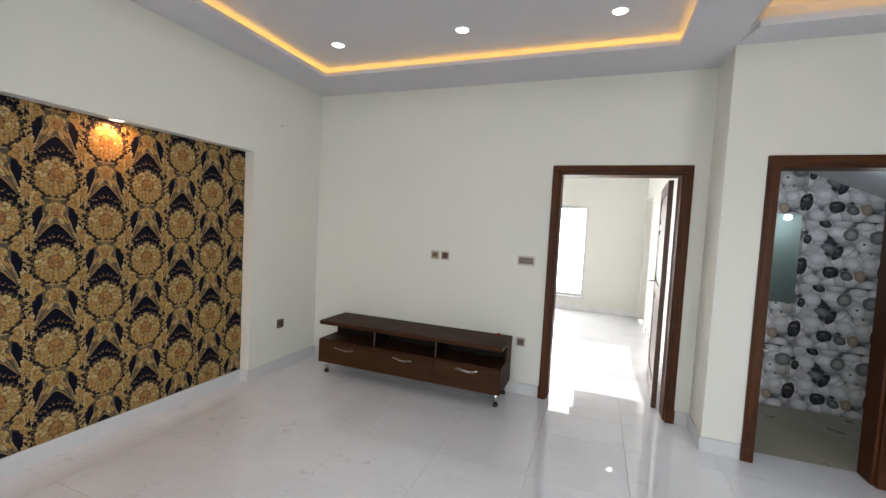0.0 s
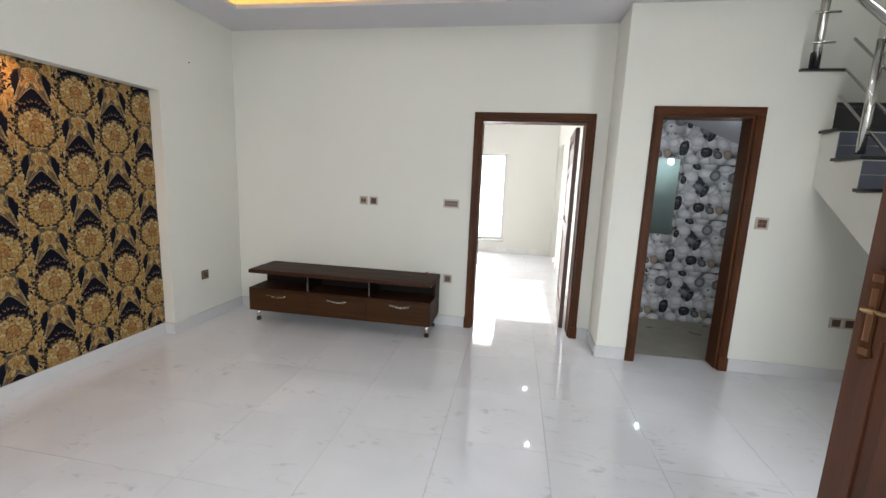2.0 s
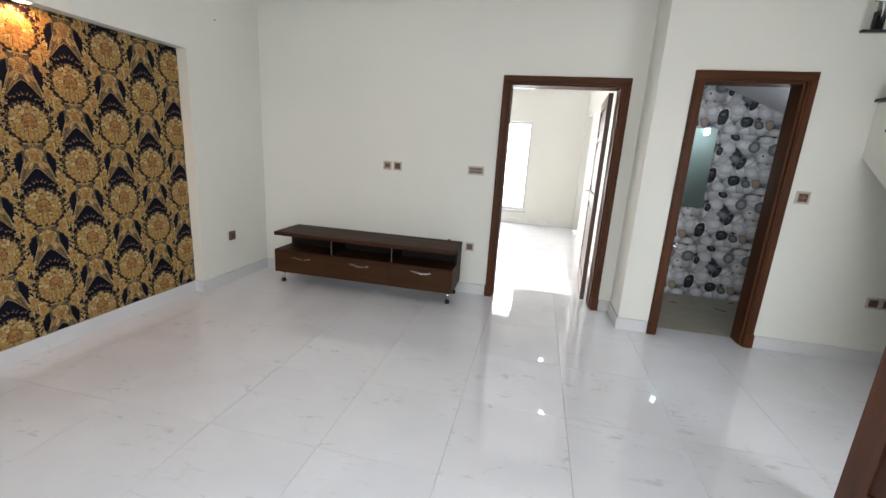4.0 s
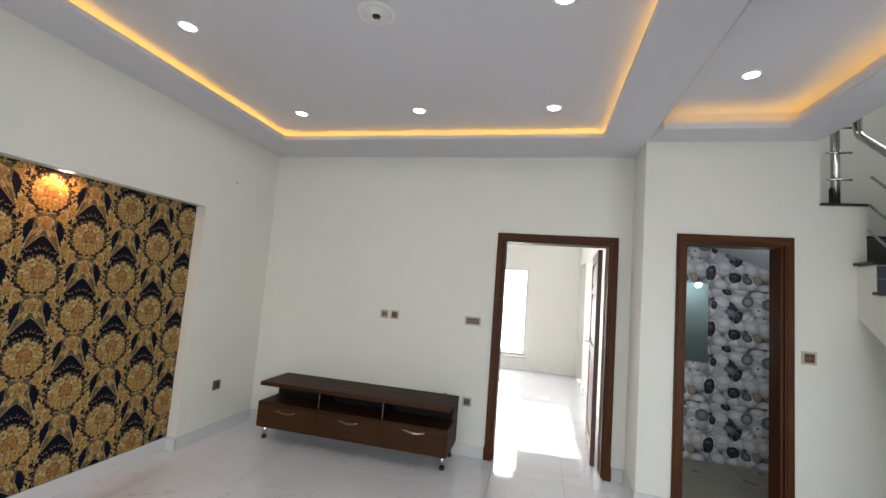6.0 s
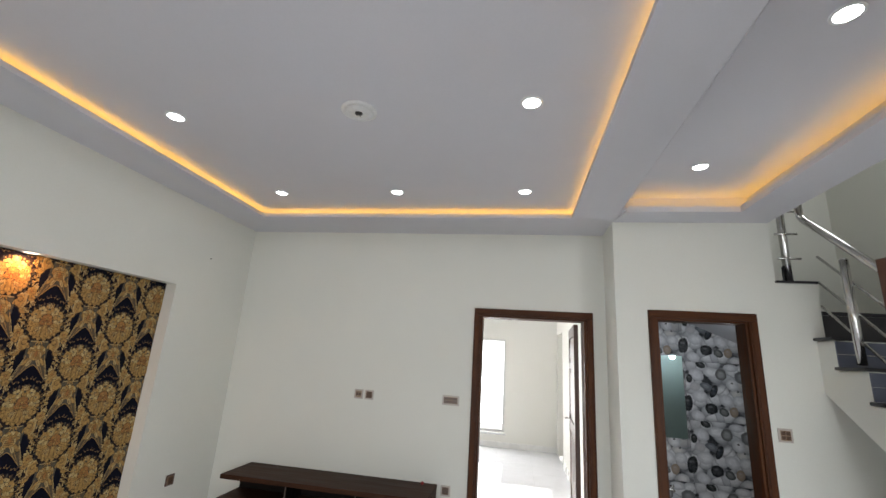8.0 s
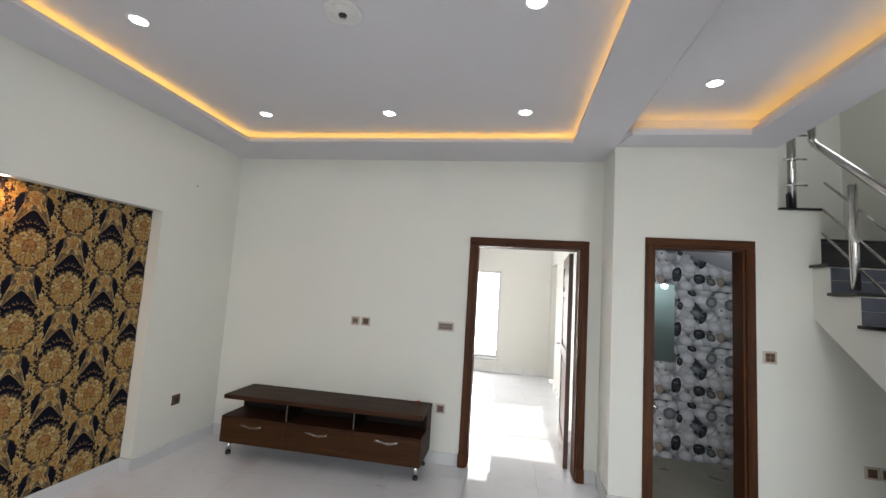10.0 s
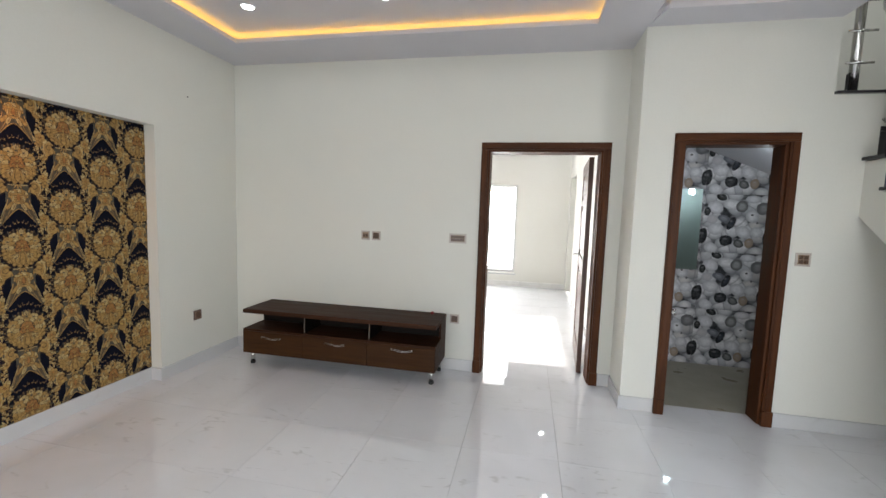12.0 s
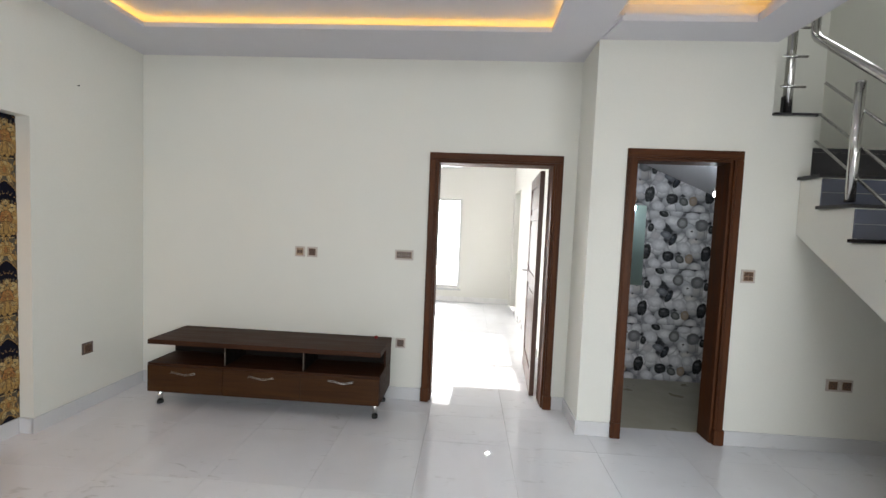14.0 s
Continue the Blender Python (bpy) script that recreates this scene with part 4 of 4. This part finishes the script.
# ---- damask pattern ----
class Motif:
    """Flat printed shapes, in metres across and up, one mesh for each colour."""

    order = 0

    def __init__(self, outline=None):
        self.verts, self.faces, self.outline = [], [], outline

    def poly(self, pts, lift):
        Motif.order += 1
        lift = Motif.order * 0.000008
        if self.outline is not None and len(pts) > 4:
            cx, cy = sum(p[0] for p in pts) / len(pts), sum(p[1] for p in pts) / len(pts)
            rim_ = []
            for x, y in pts:
                d = math.hypot(x - cx, y - cy) or 1
                rim_.append((x + (x - cx) / d * 0.0016, y + (y - cy) / d * 0.0016))
            a = len(self.outline.verts)
            self.outline.verts += [(x, y, lift - 0.000004) for x, y in rim_]
            self.outline.faces.append(list(range(a, a + len(pts))))
        a = len(self.verts)
        self.verts += [(x, y, lift) for x, y in pts]
        self.faces.append(list(range(a, a + len(pts))))

    def petal(self, x, y, angle, length, width, lift, mirror=True):
        pts = []
        for k in range(12):
            a = 2 * math.pi * k / 12
            u = 0.5 * (1 - math.cos(a))
            w = math.sin(a) * width * (0.62 + 0.38 * u)
            px, py = u * length, w
            pts.append((x + px * math.cos(angle) - py * math.sin(angle), y + px * math.sin(angle) + py * math.cos(angle)))
        self.poly(pts, lift)
        if mirror and abs(x) + abs(math.cos(angle)) * length > 0.003:
            self.poly([(-px, py) for px, py in pts][::-1], lift)

    def curl(self, pts, w0, w1, lift):
        n = len(pts)
        left, right = [], []
        for i, (x, y) in enumerate(pts):
            ax, ay = pts[max(i - 1, 0)]
            bx, by = pts[min(i + 1, n - 1)]
            d = math.hypot(bx - ax, by - ay) or 1
            w = w0 + (w1 - w0) * i / (n - 1)
            nx, ny = -(by - ay) / d * w, (bx - ax) / d * w
            left.append((x + nx, y + ny))
            right.append((x - nx, y - ny))
        for s in (1, -1):
            for i in range(n - 1):
                quad = [left[i], left[i + 1], right[i + 1], right[i]]
                quad = [(s * px, py) for px, py in quad]
                self.poly(quad if s > 0 else quad[::-1], lift)


def spiral(x, y, r0, r1, a0, a1, steps=10):
    return [(x + (r0 + (r1 - r0) * t / steps) * math.cos(a0 + (a1 - a0) * t / steps), y + (r0 + (r1 - r0) * t / steps) * math.sin(a0 + (a1 - a0) * t / steps)) for t in range(steps + 1)]


def damask():
    """One repeat of the print: crowned flower, scrolls, vase with spread drapes, sprays and buds; in millimetres."""
    ink = Motif()
    gold, dark, pale, amber, olive = Motif(ink), Motif(), Motif(ink), Motif(ink), Motif()

    def leaf(ink_, x, y, angle, length, width, both=True):
        ink_.petal(x / 1000, y / 1000, radians(angle), length / 1000, width / 1000, 0, both)

    def shape(ink_, pts, both=True):
        pts = [(x / 1000, y / 1000) for x, y in pts]
        ink_.poly(pts, 0)
        if both:
            ink_.poly([(-x, y) for x, y in pts][::-1], 0)

    def line(ink_, pts, w0, w1):
        ink_.curl([(x / 1000, y / 1000) for x, y in pts], w0 / 1000, w1 / 1000, 0)

    def rosette(ink_, x, y, r, count, turn=0.0, heart=None, squash=1.0, both=True):
        """Scalloped flower head as one outline."""
        n = count * 6
        ring = []
        for k in range(n):
            a = 2 * math.pi * k / n + turn
            rr = r * (0.80 + 0.20 * abs(math.sin(count * (a - turn) / 2)))
            ring.append((x + rr * math.cos(a), y + rr * squash * math.sin(a)))
        shape(ink_, ring, both)
        for k in range(count):
            a = 2 * math.pi * k / count + turn
            leaf(dark, x + r * 0.34 * math.cos(a), y + r * 0.34 * squash * math.sin(a), math.degrees(a), r * 0.40, r * 0.045, both)
        if heart is not None:
            leaf(heart, x - r * 0.3, y, 0, r * 0.6, r * 0.24, both)

    # brown field that carries flower, vase and drapes
    shape(dark, [(0, 78), (30, 74), (58, 56), (74, 26), (78, -8), (68, -44), (44, -84), (0, -104)][::1], True)
    shape(olive, [(0, -96), (30, -104), (56, -130), (64, -168), (64, -204), (66, -236), (0, -262)], True)

    # drapes spread below the vase: striped, ending in upturned points
    shape(olive, [(0, -222), (46, -214), (60, -245), (76, -285), (92, -330), (104, -384), (88, -366), (64, -336), (40, -306), (18, -284), (0, -274)], True)
    for k in range(6):
        x0, y0 = 10 + 9 * k, -246 + 5 * k
        x1, y1 = 62 + 7.6 * k, -334 - 7.5 * k
        pts = [(x0 + (x1 - x0) * t ** 1.25, y0 + (y1 - y0) * t) for t in (0, 0.17, 0.34, 0.5, 0.67, 0.84, 1)]
        line((gold, dark, gold, dark, dark, gold)[k], pts, 2.4, 0.8)
    line(gold, [(0, -276), (18, -286), (40, -308), (64, -338), (88, -368), (104, -385)], 2.4, 1.2)
    line(pale, [(61, -244), (77, -284), (93, -330), (104, -380)], 2.0, 0.9)
    leaf(pale, 14, -238, -64, 54, 13)
    leaf(gold, 30, -232, -56, 60, 12)
    leaf(dark, 17, -250, -64, 34, 2.0)

    # fan of leaves under the skirt
    for a, l in ((90, 0), (-8, 46), (-34, 50), (-62, 44), (22, 36)):
        if l:
            leaf(olive, 4, -128, a, l, 8)
            leaf(dark, 8, -130, a, l * 0.8, 2.0)
    for a in (-150, -120, -90):
        leaf(gold, 0, -118, a, 40, 5)
    for a, l in ((58, 34), (30, 38), (4, 40)):
        leaf(pale, 12, -134, a, l, 3.4)

    # vase: scalloped head and banded body
    for k in range(7):
        a = math.pi * (k / 6)
        rosette((gold, pale)[k % 2], 38 * math.cos(a), -196 + 27 * math.sin(a), 17, 5, a, None, 1.0, False)
    shape(gold, [(0, -178), (22, -182), (38, -194), (42, -208), (36, -226), (26, -242), (0, -250)], True)
    for y, w in ((-196, 33), (-209, 36), (-222, 33), (-234, 26)):
        leaf(dark, -w, y, 0, 2 * w, 3.0, False)
    leaf(amber, 0, -186, -90, 42, 11, False)
    leaf(pale, 24, -196, -78, 40, 5)

    # comma scrolls on both sides of the vase

    def big(pts):
        return [(94 + (x - 97) * 1.22, -158 + (y + 160) * 1.16) for x, y in pts]

    shape(ink, [(58, -98), (92, -92), (128, -106), (142, -140), (136, -176), (146, -204), (136, -232), (104, -232), (88, -200), (60, -180), (54, -130)])
    shape(gold, big([(66, -116), (82, -106), (102, -108), (120, -122), (127, -144), (123, -166), (116, -184), (122, -200), (132, -206), (126, -216), (112, -216), (101, -205), (98, -190), (88, -182), (76, -176), (66, -162), (68, -148), (78, -144), (80, -134), (70, -128)]))
    line(pale, big([(76, -112), (98, -114), (114, -128), (120, -148), (114, -172), (106, -190)]), 4.2, 2.8)
    line(dark, big(spiral(90, -146, 21, 6, 2.4, -2.8, 12)), 1.9, 2.6)
    for k in range(4):
        line(dark, big([(92 + 4 * k, -170 - 9 * k), (102 + 3 * k, -168 - 9 * k), (110 + 2 * k, -162 - 9 * k)]), 1.4, 0.8)
    leaf(olive, 62, -166, -100, 40, 8)
    leaf(gold, 58, -150, -96, 26, 6)

    # sprays on the line between two columns
    for x, y, r, n, heart in ((150, -54, 18, 5, None), (112, -100, 17, 5, None), (158, -104, 17, 5, None), (135, -82, 29, 6, amber), (146, -124, 21, 5, dark), (156, -150, 14, 5, None)):
        rosette(gold if n == 6 or r > 18 else pale, x, y, r, n, x * 0.1, heart)
    for x, y, a, l in ((128, -52, 84, 26), (146, -44, 60, 22), (112, -48, 110, 20), (160, -88, 10, 22), (146, -160, -70, 24), (134, -140, -100, 22)):
        leaf(pale, x, y, a, l, 5)
    for x, y, a in ((104, -86, 170), (160, -108, -30), (124, -128, -80)):
        leaf(olive, x, y, a, 24, 6)

    # buds on the dark ground round the crown
    for x, y in ((131, 8), (146, -8), (144, 22), (128, -24), (124, 50), (142, 62), (104, 96)):
        for k in range(4):
            leaf(pale if k % 2 else gold, x, y, 90 * k + x, 13, 6.2)

    # dark ground that sets the flower off from the sprays
    halo = [(118 * math.cos(math.radians(a)), -2 + 120 * math.sin(math.radians(a))) for a in range(-20, 91, 10)]
    shape(ink, [(0, -128), (60, -124), (98, -78)] + halo)

    # crown of scalloped heads
    for k in range(9):
        a = math.radians(-28 + 236 * k / 8)
        rosette((gold, pale)[k % 2], 80 * math.cos(a), -2 + 78 * math.sin(a), 31 if k % 2 == 0 else 26, 5, a, olive, 1.0, False)
    for k in range(7):
        a = math.radians(-6 + 192 * k / 6)
        rosette((pale, gold)[k % 2], 53 * math.cos(a), 2 + 50 * math.sin(a), 17, 4, a, None, 1.0, False)
    for k in range(18):
        a = math.radians(-30 + 240 * k / 17)
        leaf((dark, olive)[k % 2], 104 * math.cos(a), -2 + 101 * math.sin(a), math.degrees(a) + (12 if math.cos(a) > 0 else -12), 24, 5.5, False)
    for k in range(12):
        a = math.radians(-20 + 220 * k / 11)
        leaf(gold, 108 * math.cos(a), -2 + 106 * math.sin(a), math.degrees(a), 10, 4.2, False)
    # thin sprigs that follow the arch
    for x, y, a, l in ((30, 142, 60, 22), (52, 128, 30, 22), (76, 122, 50, 24), (92, 104, 20, 22), (108, 84, 48, 22), (118, 66, 20, 20), (14, 150, 80, 22)):
        leaf(dark, x, y, a, l, 3.6)
        leaf(gold, x, y, a + 58, l * 0.5, 3.0)
    for a, l in ((90, 34), (66, 28), (44, 20)):
        leaf(pale, 0, 84, a, l, 5)
    # curled side heads
    line(pale, spiral(84, -6, 17, 5, 4.4, -2.0, 12), 2.6, 2.0)
    line(pale, spiral(76, 34, 14, 4, 4.0, -2.0, 10), 2.2, 1.6)

    # brown recess and inner beading
    shape(dark, [(0, 48), (20, 45), (36, 30), (42, 8), (40, -20), (0, -34)], True)
    for k in range(9):
        a = math.radians(-6 + 192 * k / 8)
        leaf(gold if k % 2 else olive, 30 * math.cos(a), 6 + 29 * math.sin(a), math.degrees(a), 14, 4.5, False)

    # skirt of broad lobed petals
    for a, l, w in ((-8, 92, 20), (-27, 102, 21), (-49, 96, 21), (-72, 96, 19)):
        leaf(gold, 2, -22, a, l, w)
    leaf(gold, 0, -30, -90, 82, 19, False)
    for x, y in ((86, -32), (88, -56), (68, -82), (44, -102), (16, -114), (94, -14)):
        rosette(gold, x, y, 12, 5, 0.3)
    for a, l in ((-14, 60), (-36, 66), (-58, 66), (-80, 62)):
        leaf(dark, 8, -32, a, l, 2.0)
    for a, l in ((-20, 40), (-46, 44), (-74, 44)):
        leaf(pale, 22, -38, a, l, 3.4)
    leaf(dark, 26, -58, -30, 22, 4)
    leaf(dark, 12, -72, -74, 26, 3)

    # amber heart
    rosette(amber, 0, 12, 34, 7, 0.22, gold, 1.0, False)
    rosette(amber, 21, -10, 20, 5, 0.5, gold)
    line(dark, [(4, -8), (14, 0), (22, -2), (28, -10)], 2.0, 1.2)
    line(gold, [(-16, 22), (-6, 28), (6, 28), (14, 22)], 2.4, 1.6)
    leaf(dark, 4, -26, -8, 34, 4.5)
    leaf(gold, 0, -4, -90, 22, 9, False)
    return gold, dark, pale, amber, olive, ink


def hang_paper():
    names = ("gold_print", "bronze_print", "pale_gold_print", "amber_print", "olive_print", "ink_print")
    mats = (GOLD, GOLD_DARK, GOLD_PALE, ORANGE, OLIVE, INK)
    cy0, cz0, dy, dz = 1.511, 1.712, 0.267, 0.515
    for name, mat, motif in zip(names, mats, damask()):
        verts, faces = [], []
        for col in range(-4, 7):
            for row in range(-5, 4):
                cy = cy0 + col * dy
                cz = cz0 + row * dz + (dz / 2 if col % 2 else 0)
                if not (NY0 - 0.2 < cy < NY1 + 0.2 and -0.2 < cz < NZ + 0.36):
                    continue
                for f in motif.faces:
                    pts = [(cy + motif.verts[i][0], cz + motif.verts[i][1], motif.verts[i][2]) for i in f]
                    if max(p[0] for p in pts) < NY0 or min(p[0] for p in pts) > NY1 or max(p[1] for p in pts) < 0.106 or min(p[1] for p in pts) > NZ:
                        continue
                    a = len(verts)
                    verts += [(NX + 0.0012 + p[2], min(max(p[0], NY0 + 0.0005), NY1 - 0.0005), min(max(p[1], 0.106), NZ - 0.0005)) for p in pts]
                    faces.append(list(range(a, a + len(pts))))
        data = bpy.data.meshes.new(name)
        data.from_pydata(verts, [], faces)
        data.materials.append(mat)
        ob = new(name, data)
        ob.parent = paper
        tagged(ob, kind="stuff")


hang_paper()


# ---- tiles ----
def tile_mesh(name, w, h, t, mat, up=2):
    bm = boxes((-w / 2, w / 2, -h / 2, h / 2, -t, 0)) if up == 2 else boxes((-w / 2, w / 2, -t, 0, -h / 2, h / 2))
    data = bpy.data.meshes.new(name)
    bm.to_mesh(data)
    bm.free()
    data.materials.append(mat)
    return data


def lay(x0, x1, y0, y1, ox, oy, px, py):
    kinds = {}
    i0, j0 = math.floor((x0 - ox) / px), math.floor((y0 - oy) / py)
    for i in range(i0, math.ceil((x1 - ox) / px)):
        for j in range(j0, math.ceil((y1 - oy) / py)):
            a, b = max(ox + i * px, x0), min(ox + (i + 1) * px, x1)
            c, d = max(oy + j * py, y0), min(oy + (j + 1) * py, y1)
            if b - a < 0.02 or d - c < 0.02:
                continue
            size = (round(b - a - 0.0016, 4), round(d - c - 0.0016, 4))
            if size not in kinds:
                kinds[size] = tile_mesh("tile", *size, 0.008, FLOOR)
            ob = new("tile", kinds[size])
            ob.location = ((a + b) / 2, (c + d) / 2, 0)
            ob.parent = floor


lay(NX, XR, YS, YB + 0.16, 0.375, 1.968, 0.603, 0.612)
lay(NX, XP, YB + 0.16, BEDY, 0.375, 1.968, 0.603, 0.612)
for i in range(-2, 2):
    for k in range(5):
        x0, x1 = max(2.463 + i * 0.597, 1.602), min(2.463 + (i + 1) * 0.597, 3.198)
        z0, z1 = k * 0.588, min((k + 1) * 0.588, 2.60)
        if x1 - x0 < 0.03 or z1 - z0 < 0.03:
            continue
        ob = new("tile", tile_mesh("tile", x1 - x0 - 0.002, z1 - z0 - 0.002, 0.006, PEBBLE, 1))
        ob.location = ((x0 + x1) / 2, BATHY, (z0 + z1) / 2)
        ob.parent = bath_wall
